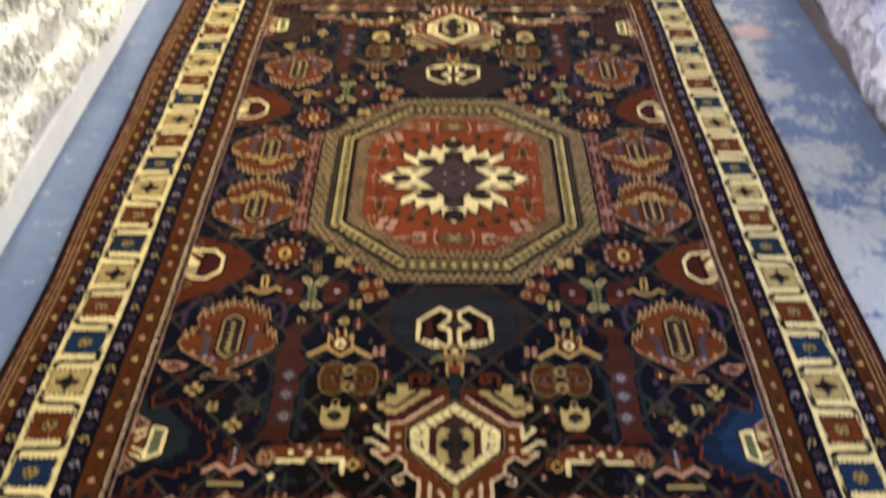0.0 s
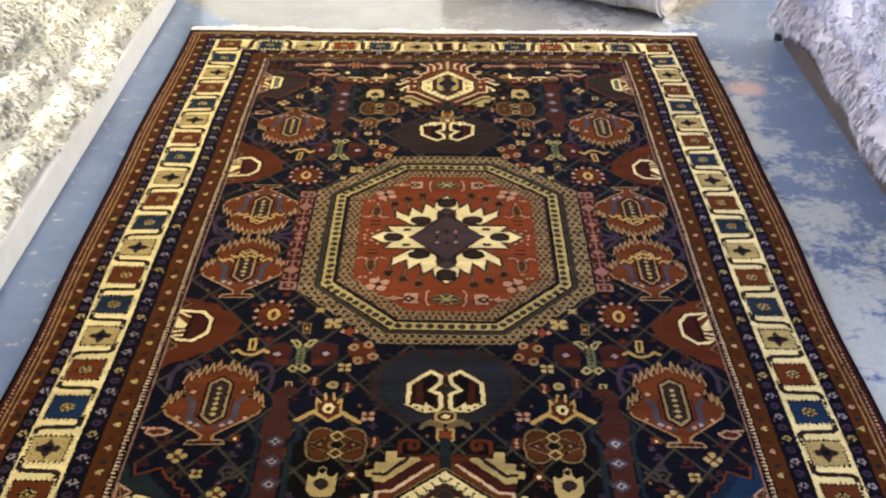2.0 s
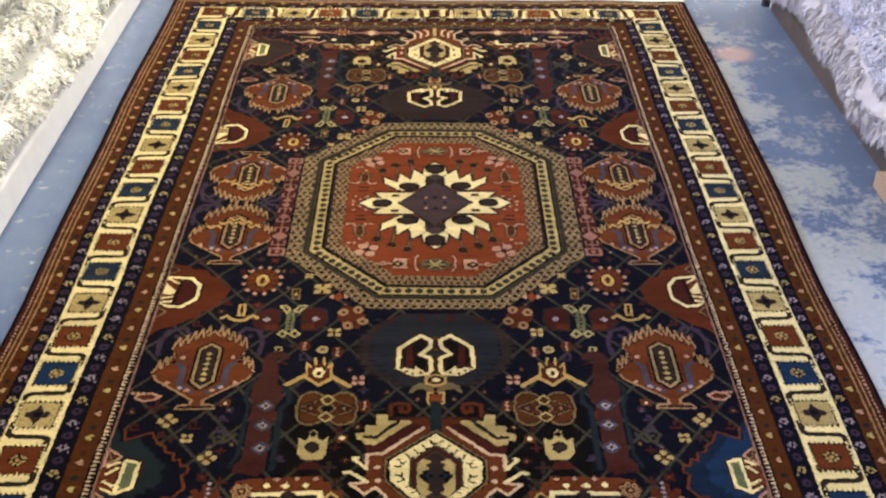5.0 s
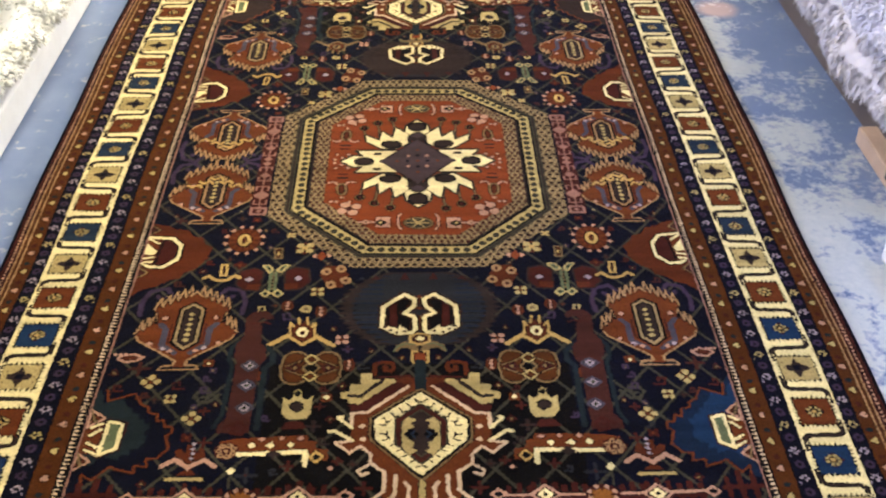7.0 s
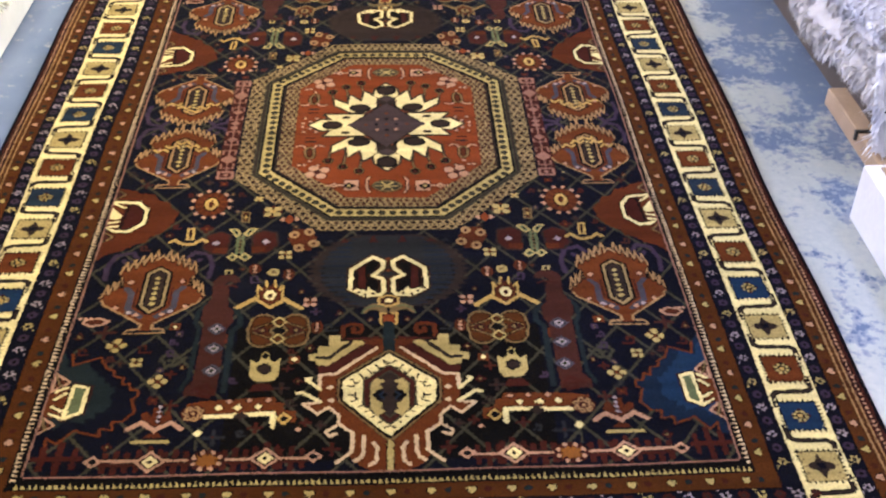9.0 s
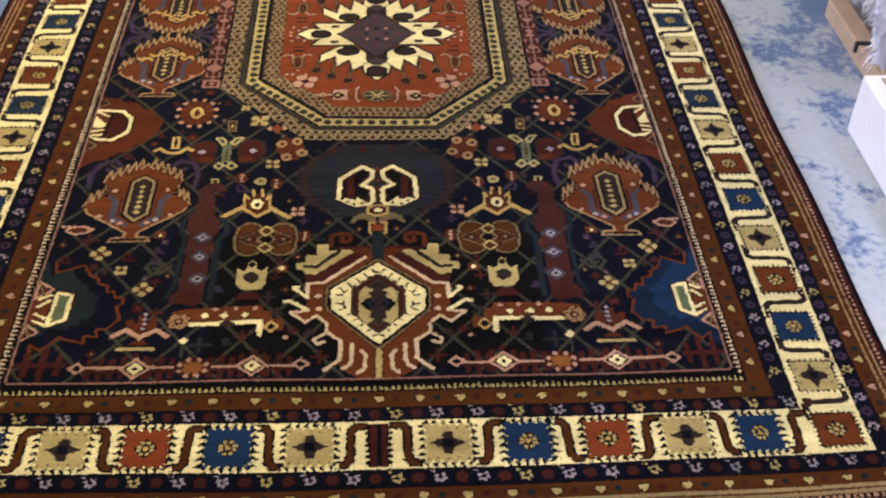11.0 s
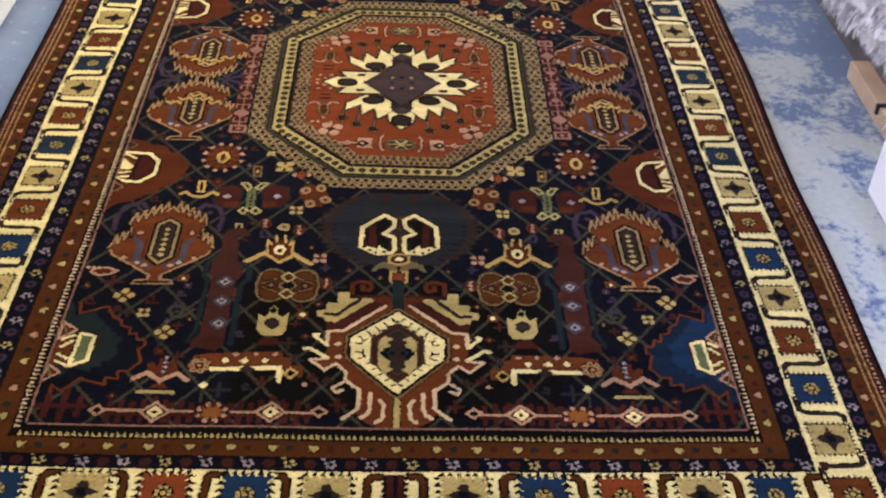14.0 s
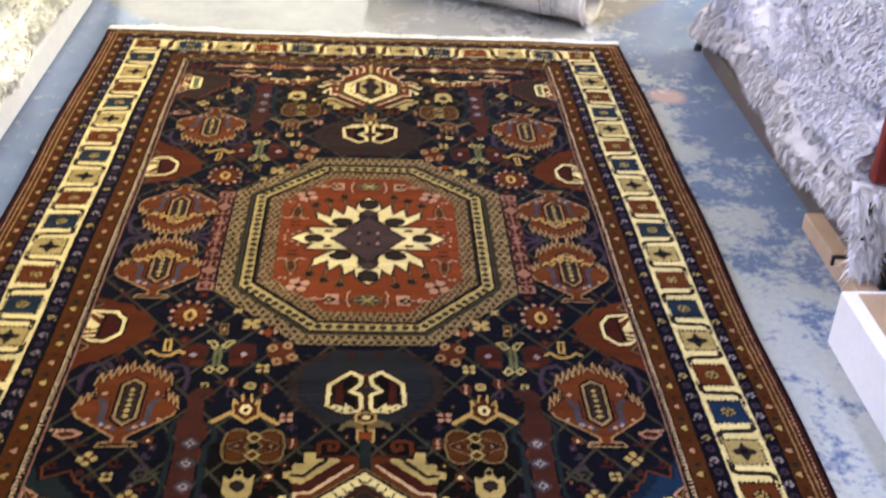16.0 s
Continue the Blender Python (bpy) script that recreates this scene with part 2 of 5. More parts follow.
def block(x0, x1, y0, y1, z0, z1, bevel=0.0, segments=2):
    bm = bmesh.new()
    bmesh.ops.create_cube(bm, size=1, matrix=Matrix.Translation(((x0 + x1) / 2, (y0 + y1) / 2, (z0 + z1) / 2)) @ Matrix.Diagonal((x1 - x0, y1 - y0, z1 - z0, 1)))
    if bevel:
        bmesh.ops.bevel(bm, geom=list(bm.edges), offset=bevel, segments=segments, affect="EDGES", profile=0.5)
    return bm


def thing(name, label, category, at=(0, 0, 0), group=""):
    ob = new(name)
    ob.location = at
    return tagged(ob, label, category, group)


# ---- the shop: floor, walls, ceiling, window ----
X0, X1, Y0, Y1 = -3.6, 3.6, -5.0, 6.0
tagged(part("floor", block(X0 - 0.2, X1 + 0.2, Y0 - 0.2, Y1 + 0.2, -0.1, 0), FLOOR), "worn blue-grey painted concrete shop floor", "floor", kind="structure")
tagged(part("ceiling", block(X0 - 0.2, X1 + 0.2, Y0 - 0.2, Y1 + 0.2, CEILING, CEILING + 0.1), CEIL), "plain pale ceiling", "ceiling", kind="structure")
tagged(part("wall_west", block(X0 - 0.2, X0, Y0, Y1, 0, CEILING), PLASTER), "plain pale plaster wall", "wall", kind="structure")
tagged(part("wall_east", block(X1, X1 + 0.2, Y0, Y1, 0, CEILING), PLASTER), "plain pale plaster wall", "wall", kind="structure")
tagged(part("wall_south", block(X0 - 0.2, X1 + 0.2, Y0 - 0.2, Y0, 0, CEILING), PLASTER), "plain pale plaster wall", "wall", kind="structure")
WX0, WX1, WZ0, WZ1 = -3.3, 0.9, 0.3, 2.4
bm = block(X0 - 0.2, WX0, Y1, Y1 + 0.2, 0, CEILING)
for b in ((WX1, X1 + 0.2, 0, CEILING), (WX0, WX1, 0, WZ0), (WX0, WX1, WZ1, CEILING)):
    other = block(b[0], b[1], Y1, Y1 + 0.2, b[2], b[3])
    tmp = bpy.data.meshes.new("tmp")
    other.to_mesh(tmp)
    other.free()
    bm.from_mesh(tmp)
    bpy.data.meshes.remove(tmp)
tagged(part("wall_north", bm, PLASTER), "pale plaster wall with a wide shop window", "wall", kind="structure")
window = tagged(new("window_1"), "wide bright shop window in a pale frame", "window", kind="structure")
for x in (WX0, (WX0 + WX1) / 2, WX1):
    part("window_frame", block(x - 0.03, x + 0.03, Y1 + 0.06, Y1 + 0.12, WZ0, WZ1, 0.004), STEEL, window)
for z in (WZ0 + 0.03, WZ1 - 0.03):
    part("window_frame", block(WX0 + 0.03, WX1 - 0.03, Y1 + 0.065, Y1 + 0.115, z - 0.03, z + 0.03, 0.004), STEEL, window)
tagged(part("backdrop", block(WX0 - 1.5, WX1 + 1.5, Y1 + 1.0, Y1 + 1.02, -0.5, 4), glow("bright_street", (0.99, 1.0, 0.90), 1.1)), "bright overcast daylight outside the window", "backdrop", kind="structure")

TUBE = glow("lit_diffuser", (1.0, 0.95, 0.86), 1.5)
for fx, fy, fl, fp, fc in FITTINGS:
    lamp = thing("ceiling_light", "assumed long white ceiling light fitting with a lit diffuser, out of view", "ceiling light", (fx, fy, CEILING), "ceiling lights")
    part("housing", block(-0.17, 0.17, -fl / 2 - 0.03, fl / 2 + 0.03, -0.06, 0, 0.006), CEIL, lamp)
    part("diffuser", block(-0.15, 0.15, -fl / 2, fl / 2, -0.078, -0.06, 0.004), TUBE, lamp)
# housings for the added side fill, each brightening the stack across the aisle
for fx, fy, turn, fl, fp, fc in ADDED_WALL_FITTINGS:
    lamp = thing("added_wall_light", "unseen wall light added to fill the front of the opposite stack", "wall light", (fx, fy, WALL_Z), "wall lights")
    back = math.copysign(0.1, fx)
    part("housing", block(min(back, back * 0.3), max(back, back * 0.3), -fl / 2 - 0.03, fl / 2 + 0.03, -0.18, 0.18, 0.006), CEIL, lamp)
    part("diffuser", block(min(back * 0.3, back * 0.1), max(back * 0.3, back * 0.1), -fl / 2, fl / 2, -0.16, 0.16, 0.003), TUBE, lamp)


# ---- the patterned rug, knotted on a grid: one quarter of the field is drawn and mirrored, as the weaver does ----
HALF_W, HALF_L = 0.984, 1.594
NU, NV = int(round(HALF_W / KNOT)), int(round(HALF_L / KNOT))
QU, QV = np.meshgrid((np.arange(NU) + 0.5) * KNOT, (np.arange(NV) + 0.5) * KNOT)
dye_q = np.full((NV, NU), DYE["navy"], np.int16)
part_q = np.zeros((NV, NU), np.int16)
KINDS = [("field", "whole", "dark navy field with small flowers and olive lattice")]
state = {"kind": 0}


def motif(name, spread, label=""):
    """The knots drawn from here on belong to this motif; spread: whole, half, side or quarter, as the mirroring repeats it."""
    KINDS.append((name, spread, label))
    state["kind"] = len(KINDS) - 1


def ground():
    state["kind"] = 0


def fill(mask, dye):
    dye_q[mask] = DYE[dye]
    part_q[mask] = state["kind"]


def poly(pts, dye):
    p = np.asarray(pts, float)
    inside = np.zeros(QU.shape, bool)
    a0, a1 = max(0, int(p[:, 1].min() / KNOT) - 1), int(p[:, 1].max() / KNOT) + 2
    b0, b1 = max(0, int(p[:, 0].min() / KNOT) - 1), int(p[:, 0].max() / KNOT) + 2
    u, v, m = QU[a0:a1, b0:b1], QV[a0:a1, b0:b1], inside[a0:a1, b0:b1]
    for (x0, y0), (x1, y1) in zip(p, np.roll(p, -1, 0)):
        if y0 != y1:
            m ^= ((y0 > v) != (y1 > v)) & (u < (x1 - x0) * (v - y0) / (y1 - y0) + x0)
    fill(inside, dye)


def line(pts, w, dye, closed=False):
    p = [np.asarray(q, float) for q in pts]
    w = w * 0.9
    mask = np.zeros(QU.shape, bool)
    for a, b in zip(p, p[1:] + (p[:1] if closed else [])):
        d = b - a
        t = np.clip(((QU - a[0]) * d[0] + (QV - a[1]) * d[1]) / max(d @ d, 1e-9), 0, 1)
        mask |= np.hypot(QU - a[0] - t * d[0], QV - a[1] - t * d[1]) < w / 2
    fill(mask, dye)


def framed(pts, inner, dye, w=0.006, edge=None):
    poly(pts, inner)
    if edge:
        line(pts, w + 0.007, edge, True)
    line(pts, w, dye, True)


def oval(c, r, dye):
    fill(((QU - c[0]) / r[0]) ** 2 + ((QV - c[1]) / r[1]) ** 2 < 1, dye)


def lozenge(c, r, dye):
    fill(abs(QU - c[0]) / r[0] + abs(QV - c[1]) / r[1] < 1, dye)


def petals(c, r, dye, core, n=4, turn=0.0, size=0.42):
    for k in range(n):
        a = turn + k * math.tau / n
        oval((c[0] + r * 0.62 * math.cos(a), c[1] + r * 0.62 * math.sin(a)), (r * size, r * size), dye)
    oval(c, (r * 0.28, r * 0.28), core)


def teeth(a, b, n, depth, dye, edge=None, w=0.006):
    """A row of pointed teeth from a to b, standing out to the left of the way."""
    a, b = np.asarray(a, float), np.asarray(b, float)
    d = (b - a) / n
    out = np.array((d[1], -d[0])) / np.hypot(*d) * depth
    pts = [a]
    for k in range(n):
        pts += [a + d * (k + 0.5) + out, a + d * (k + 1)]
    poly(pts + [b - out * 0.2, a - out * 0.2], dye)
    if edge:
        line(pts, w, edge)


def wheel(c, r, dye, core="black"):
    for k in range(7):
        a = k * math.tau / 7
        oval((c[0] + r * 0.72 * math.cos(a), c[1] + r * 0.72 * math.sin(a)), (r * 0.30, r * 0.30), dye)
        oval((c[0] + r * 0.72 * math.cos(a), c[1] + r * 0.72 * math.sin(a)), (r * 0.12, r * 0.12), core)
    oval(c, (r * 0.22, r * 0.22), dye)


# the weaver's middle line lies a little nearer one end
MID = 0.018


def octagon_depth():
    """How far inside the central octagon's outer edge each knot lies."""
    return np.minimum(np.minimum(0.387 - QU, (0.513 - QV) * 1.03), 0.474 - 0.722 * QU - 0.692 * QV)


# olive lattice over the ground
for k in range(-14, 24):
    fill(abs(QU - QV * 0.8 + 0.1 - k * 0.115) < 0.0042, "olive")
    fill(abs(QU + QV * 0.8 - 0.04 - k * 0.115) < 0.0042, "olive")
fill((QU < 0.32) & (QV > 0.86) & (QV < 1.24) & (dye_q == DYE["navy"]), "black")

# side patches with half octagons
motif("side_octagon", "quarter", "rust red patch with a cream half octagon")
poly([(0.665, 0.315), (0.62, 0.330), (0.60, 0.347), (0.575, 0.347), (0.56, 0.375), (0.535, 0.380), (0.525, 0.410), (0.505, 0.425), (0.512, 0.455), (0.52, 0.485),
      (0.535, 0.510), (0.56, 0.525), (0.565, 0.548), (0.595, 0.555), (0.61, 0.578), (0.64, 0.590), (0.665, 0.618)], "brick")
teeth((0.60, 0.340), (0.508, 0.425), 6, 0.012, "brick")
teeth((0.508, 0.460), (0.60, 0.565), 6, 0.012, "brick")
OCT = [(0.660, 0.377), (0.605, 0.383), (0.582, 0.415), (0.582, 0.470), (0.613, 0.503), (0.645, 0.500), (0.665, 0.478)]
poly(OCT, "maroon")
line(OCT, 0.019, "black")
line(OCT, 0.0105, "cream")
line([(0.625, 0.392), (0.632, 0.490)], 0.005, "black")
poly([(0.632, 0.390), (0.666, 0.384), (0.666, 0.490), (0.638, 0.492)], "rust")
poly([(0.634, 0.438), (0.666, 0.398), (0.666, 0.450), (0.640, 0.452)], "cream")
for v in (0.462, 0.480):
    line([(0.640, v), (0.666, v + 0.006)], 0.0075, "cream")
line([(0.634, 0.404), (0.660, 0.384)], 0.007, "cream")
for v in (0.345, 0.525):
    framed([(0.664, v - 0.022), (0.641, v), (0.664, v + 0.022)], "rose", "khaki", 0.004)

# corner patches with half octagons
motif("corner_octagon", "quarter", "stepped corner patch with a cream half octagon")
STEPS = [(0.643, 0.932), (0.636, 0.965), (0.588, 0.944), (0.572, 0.977), (0.556, 0.986), (0.553, 1.002), (0.534, 1.008), (0.531, 1.028), (0.519, 1.024), (0.513, 1.043), (0.498, 1.043), (0.496, 1.061), (0.507, 1.068), (0.496, 1.104), (0.507, 1.116), (0.513, 1.128), (0.534, 1.129), (0.530, 1.149), (0.553, 1.147), (0.552, 1.165), (0.585, 1.156), (0.596, 1.148), (0.623, 1.184), (0.644, 1.167), (0.640, 1.193)]
poly([(0.664, 0.90)] + STEPS + [(0.664, 1.200)], "indigo")
poly([(0.664, 0.92)] + [(0.664 - (0.664 - a) * 0.72, 1.036 + (b - 1.045) * 0.80) for a, b in STEPS] + [(0.664, 1.13)], "blue")
line(STEPS, 0.006, "rust")
poly([(0.585, 1.029), (0.624, 1.019), (0.657, 1.030), (0.664, 1.107), (0.624, 1.125), (0.589, 1.097)], "maroon")
BOX = [(0.595, 1.033), (0.622, 1.025), (0.624, 1.117), (0.596, 1.101)]
line(BOX, 0.018, "maroon", True)
line(BOX, 0.013, "black", True)
poly(BOX, "green")
line(BOX, 0.0085, "cream", True)
poly([(0.630, 1.026), (0.666, 1.017), (0.666, 1.107), (0.629, 1.119)], "rust")
line([(0.624, 1.119), (0.651, 1.102)], 0.006, "cream")
for a, b in ([(0.633, 1.030), (0.651, 1.041)], [(0.631, 1.046), (0.650, 1.063)], [(0.632, 1.096), (0.650, 1.084)]):
    line([a, b], 0.008, "cream")
for tri in ([(0.632, 1.015), (0.663, 0.988), (0.660, 1.041)], [(0.636, 1.134), (0.662, 1.112), (0.665, 1.158)]):
    poly(tri, "brick")
    line(tri, 0.006, "pink", True)
    line([((tri[0][0] + tri[2][0]) / 2, (tri[0][1] + tri[2][1]) / 2), tri[1]], 0.005, "khaki")


def zigzag(pts, n, depth, edge, w):
    """A saw edge along a line of points: upright teeth standing towards the plant's tip."""
    out = []
    for (a, b), (c, d) in zip(pts, pts[1:]):
        for k in range(n):
            f, g = k / n, (k + 0.62) / n
            out += [(a + (c - a) * f, b + (d - b) * f), (a + (c - a) * g, b + (d - b) * g - depth)]
    out.append(pts[-1])
    poly(out + [(out[-1][0], out[-1][1] + 0.012), (out[0][0], out[0][1] + 0.012)], "rust")
    line(out, w + 0.005, "black")
    line(out, w, edge)


def plant(cu, v0, v1, w, ripe):
    """A serrated palm plant; tip at v0, foot at v1."""
    h = v1 - v0
    at = lambda u, v: (cu + u * w, v0 + v * h)
    for s in (-1, 1):
        line([at(s * 1.06, 0.32), at(s * 1.10, 0.16), at(s * 0.98, 0.00), at(s * 0.66, -0.04), at(s * 0.52, 0.05), at(s * 0.70, 0.12), at(s * 0.80, 0.07)], 0.013, "purple")
    body = [at(0, 0.03), at(0.14, 0.08), at(0.78, 0.25), at(0.70, 0.42), at(1.0, 0.54), at(0.94, 0.64), at(0.12, 0.89), at(0.14, 0.97), at(-0.14, 0.97), at(-0.12, 0.89), at(-0.94, 0.64), at(-1.0, 0.54), at(-0.70, 0.42), at(-0.78, 0.25)]
    poly(body, "rust")
    edge = "sand"
    line([at(-1.03, 0.55), at(-0.94, 0.64), at(-0.12, 0.895), at(-0.12, 0.95), at(-0.34, 0.955), at(-0.40, 1.0), at(0.40, 1.0), at(0.34, 0.955), at(0.12, 0.95), at(0.12, 0.895), at(0.94, 0.64), at(1.03, 0.55)], 0.0055, edge)
    for s in (-1, 1):
        zigzag([at(s * 0.80, 0.25), at(s * 0.08, 0.04)], 5, 0.036, edge, 0.0050)
        zigzag([at(s * 1.03, 0.55), at(s * 0.70, 0.41)], 3, 0.036, edge, 0.0050)
        line([at(s * 0.80, 0.26), at(s * 0.68, 0.43)], 0.004, "black")
        line([at(s * 0.58, 0.44), at(s * 0.46, 0.50), at(s * 0.46, 0.70), at(s * 0.16, 0.80)], 0.015, "dusk")
        line([at(s * 0.36, 0.44), at(s * 0.36, 0.66), at(s * 0.10, 0.76)], 0.004, "maroon")
        for q in ((0.70, 0.68), (0.42, 0.745), (0.54, 0.36), (0.26, 0.775)):
            lozenge(at(s * q[0], q[1]), (0.0075, 0.0075), "lilac" if q[0] == 0.42 else "pink")
    line([at(-0.12, 0.06), at(0, 0.0), at(0.12, 0.06)], 0.0055, edge)
    core = [at(0, 0.18), at(0.22, 0.245), at(0.22, 0.66), at(0, 0.745), at(-0.22, 0.66), at(-0.22, 0.245)]
    line(core, 0.020, "black", True)
    framed(core, "umber", "wheat" if ripe else "sand", 0.0075, "black")
    for k in range(6):
        lozenge(at(0, 0.31 + k * 0.066), (0.0075, 0.007), "tan")
    if not ripe:
        for k in range(-2, 3):
            c = at(k * 0.25, 0.24 + 0.065 * abs(k))
            line([(c[0] - 0.017, c[1] + 0.008), (c[0] - 0.008, c[1] - 0.006), (c[0] + 0.008, c[1] + 0.008), (c[0] + 0.017, c[1] - 0.004)], 0.0085, "gold")


motif("palm_plant", "quarter", "rust palm plant with gold serrated edges")
plant(0.516, 0.597, 0.872, 0.106, True)
motif("palm_plant", "quarter", "rust palm plant with ginger serrated edges and a gold garland")
plant(0.538, 0.034, 0.318, 0.104, False)


motif("ladder", "side", "pink hooked ladder ornament")
poly([(0.392, 0.0), (0.432, 0.0), (0.436, 0.285), (0.392, 0.285)], "maroon")
line([(0.412, 0.0), (0.412, 0.262)], 0.006, "salmon")
for v, s in ((0.050, 1), (0.118, -1), (0.148, 1), (0.232, -1)):
    line([(0.396, v + s * 0.018), (0.396, v), (0.428, v), (0.428, v + s * 0.018)], 0.0065, "salmon")
for v, r in ((0.030, 0.014), (0.092, 0.016), (0.190, 0.024)):
    lozenge((0.412, v), (r * 0.9, r), "salmon")
framed([(0.394, 0.250), (0.430, 0.250), (0.430, 0.278), (0.394, 0.278)], "maroon", "salmon", 0.008)
lozenge((0.412, 0.264), (0.008, 0.008), "salmon")

motif("sunflower", "quarter", "rust sun flower ringed with cream dots")
SUN = (0.432, 0.391)
oval(SUN, (0.040, 0.050), "brick")
for k in range(12):
    a = k * math.tau / 12 + 0.26
    line([SUN, (SUN[0] + 0.036 * math.cos(a), SUN[1] + 0.046 * math.sin(a))], 0.008, "rust")
    lozenge((SUN[0] + 0.046 * math.cos(a), SUN[1] + 0.057 * math.sin(a)), (0.0075, 0.008), "pink")
oval(SUN, (0.019, 0.030), "black")
oval(SUN, (0.016, 0.026), "gold")
oval(SUN, (0.006, 0.015), "brick")

motif("dumbbell", "quarter", "pale green bone shaped ornament between maroon blobs")
for s in (-1, 1):
    framed([(0.344 + s * u, 0.553 + v) for u, v in ((0.024, -0.030), (0.050, -0.046), (0.082, -0.034), (0.088, 0.016), (0.068, 0.042), (0.030, 0.046))], "maroon", "umber", 0.006)
    poly([(0.344 + s * u, 0.553 + v) for u, v in ((0.026, 0.020), (0.060, 0.018), (0.060, 0.036), (0.030, 0.042))], "brick")
    lozenge((0.344 + s * 0.058, 0.553), (0.0105, 0.011), "lilac")
poly([(0.337, 0.516), (0.354, 0.517), (0.351, 0.607), (0.335, 0.607)], "black")
for bar_pts in ([(0.340, 0.516), (0.337, 0.603)], [(0.353, 0.517), (0.350, 0.603)]):
    line(bar_pts, 0.0085, "green")
for k in range(6):
    lozenge((0.3445, 0.528 + k * 0.0125), (0.004, 0.004), "khaki")
for leaf in ([(0.310, 0.500), (0.326, 0.498), (0.340, 0.518), (0.329, 0.527)], [(0.374, 0.499), (0.360, 0.497), (0.348, 0.518), (0.357, 0.529)], [(0.317, 0.611), (0.331, 0.596), (0.341, 0.610), (0.328, 0.624)], [(0.347, 0.610), (0.359, 0.597), (0.369, 0.609), (0.357, 0.622)]):
    poly(leaf, "green")
    line(leaf, 0.005, "tan", True)
    lozenge((sum(q[0] for q in leaf) / 4, sum(q[1] for q in leaf) / 4), (0.005, 0.006), "black")
framed([(0.334, 0.428), (0.352, 0.429), (0.350, 0.469), (0.333, 0.471)], "brick", "khaki", 0.005)
lozenge((0.342, 0.450), (0.005, 0.010), "gold")

ground()
# yellow sprout, crosses and small flowers
framed([(0.461, 0.493), (0.474, 0.493), (0.471, 0.535), (0.458, 0.536)], "maroon", "gold", 0.007)
line([(0.425, 0.545), (0.436, 0.536), (0.454, 0.554), (0.467, 0.556), (0.484, 0.551), (0.498, 0.537), (0.510, 0.546)], 0.010, "gold")
CLUSTER = (0.198, 0.548)
poly([(0.166, 0.541), (0.189, 0.505), (0.223, 0.506), (0.236, 0.542), (0.213, 0.590), (0.179, 0.589)], "brick")
for c in ((0.186, 0.518), (0.221, 0.528), (0.173, 0.563), (0.208, 0.579)):
    oval(c, (0.0125, 0.0145), "sand")
    oval(c, (0.005, 0.006), "maroon")
for c, r in (((0.279, 0.430), 0.026), ((0.317, 0.372), 0.013)):
    oval(c, (r * 0.9, r * 0.9), "brick")
    petals(c, r, "tan", "gold", 4, 0.78, 0.36)
for c, r, d in (((0.237, 0.605), 0.023, "tan"), ((0.172, 0.775), 0.023, "pink"), ((0.565, 0.908), 0.025, "gold"), ((0.566, 0.910), 0.025, "tan"), ((0.464, 1.020), 0.024, "tan"), ((0.516, 0.963), 0.019, "tan"),
                ((0.453, 0.853), 0.018, "rust"), ((0.195, 0.962), 0.017, "rust")):
    r *= 0.86
    oval(c, (r * 0.75, r * 0.75), "rust")
    petals(c, r, d, "rust", 4, 0.78 if r < 0.02 else 0.0, 0.34)
lozenge((0.453, 0.855), (0.006, 0.006), "cream")
lozenge((0.195, 0.962), (0.007, 0.007), "cream")
for c in ((0.221, 0.464), (0.251, 0.465)):
    lozenge(c, (0.010, 0.010), "pink")
lozenge((0.236, 0.465), (0.014, 0.020), "red")
for c in ((0.225, 0.677), (0.302, 0.657), (0.153, 0.860), (0.350, 0.893)):
    oval(c, (0.014, 0.020), "brick")
    for k in (-1, 0, 1):
        lozenge((c[0], c[1] + k * 0.011), (0.006, 0.0055), "pink")
oval((0.259, 0.669), (0.013, 0.013), "tan")
oval((0.259, 0.669), (0.006, 0.006), "khaki")
framed([(0.354, 0.660), (0.367, 0.660), (0.366, 0.678), (0.353, 0.677)], "black", "tan", 0.0055)
framed([(0.595, 0.829), (0.614, 0.819), (0.636, 0.821), (0.646, 0.832), (0.629, 0.843), (0.607, 0.841)], "brick", "pink", 0.0065)
for k in range(3):
    lozenge((0.632 + k * 0.010, 0.818), (0.004, 0.005), "pink")
SWIRL = [(0.417, 0.951), (0.436, 0.974), (0.453, 0.975), (0.467, 0.955), (0.456, 0.937), (0.440, 0.943), (0.440, 0.961), (0.451, 0.958)]
line(SWIRL, 0.009, "olive")

motif("tulip", "quarter", "cream winged tulip")
line([(0.192, 0.794), (0.229, 0.764), (0.258, 0.791), (0.291, 0.760), (0.330, 0.795)], 0.013, "gold")
poly([(0.233, 0.718), (0.242, 0.732), (0.247, 0.720), (0.253, 0.697), (0.261, 0.720), (0.273, 0.697), (0.277, 0.720), (0.281, 0.732), (0.292, 0.719), (0.288, 0.762), (0.258, 0.786), (0.230, 0.762)], "brick")
for bar_pts in ([(0.235, 0.718), (0.233, 0.761)], [(0.290, 0.717), (0.287, 0.760)], [(0.253, 0.700), (0.250, 0.724)], [(0.272, 0.700), (0.270, 0.724)], [(0.235, 0.719), (0.242, 0.732)], [(0.289, 0.719), (0.280, 0.731)]):
    line(bar_pts, 0.006, "gold")
oval((0.261, 0.750), (0.013, 0.017), "cream")
oval((0.261, 0.752), (0.006, 0.009), "maroon")

motif("quatrefoil", "quarter", "brown four lobed flower edged in tan")
QF = (0.2335, 0.868)
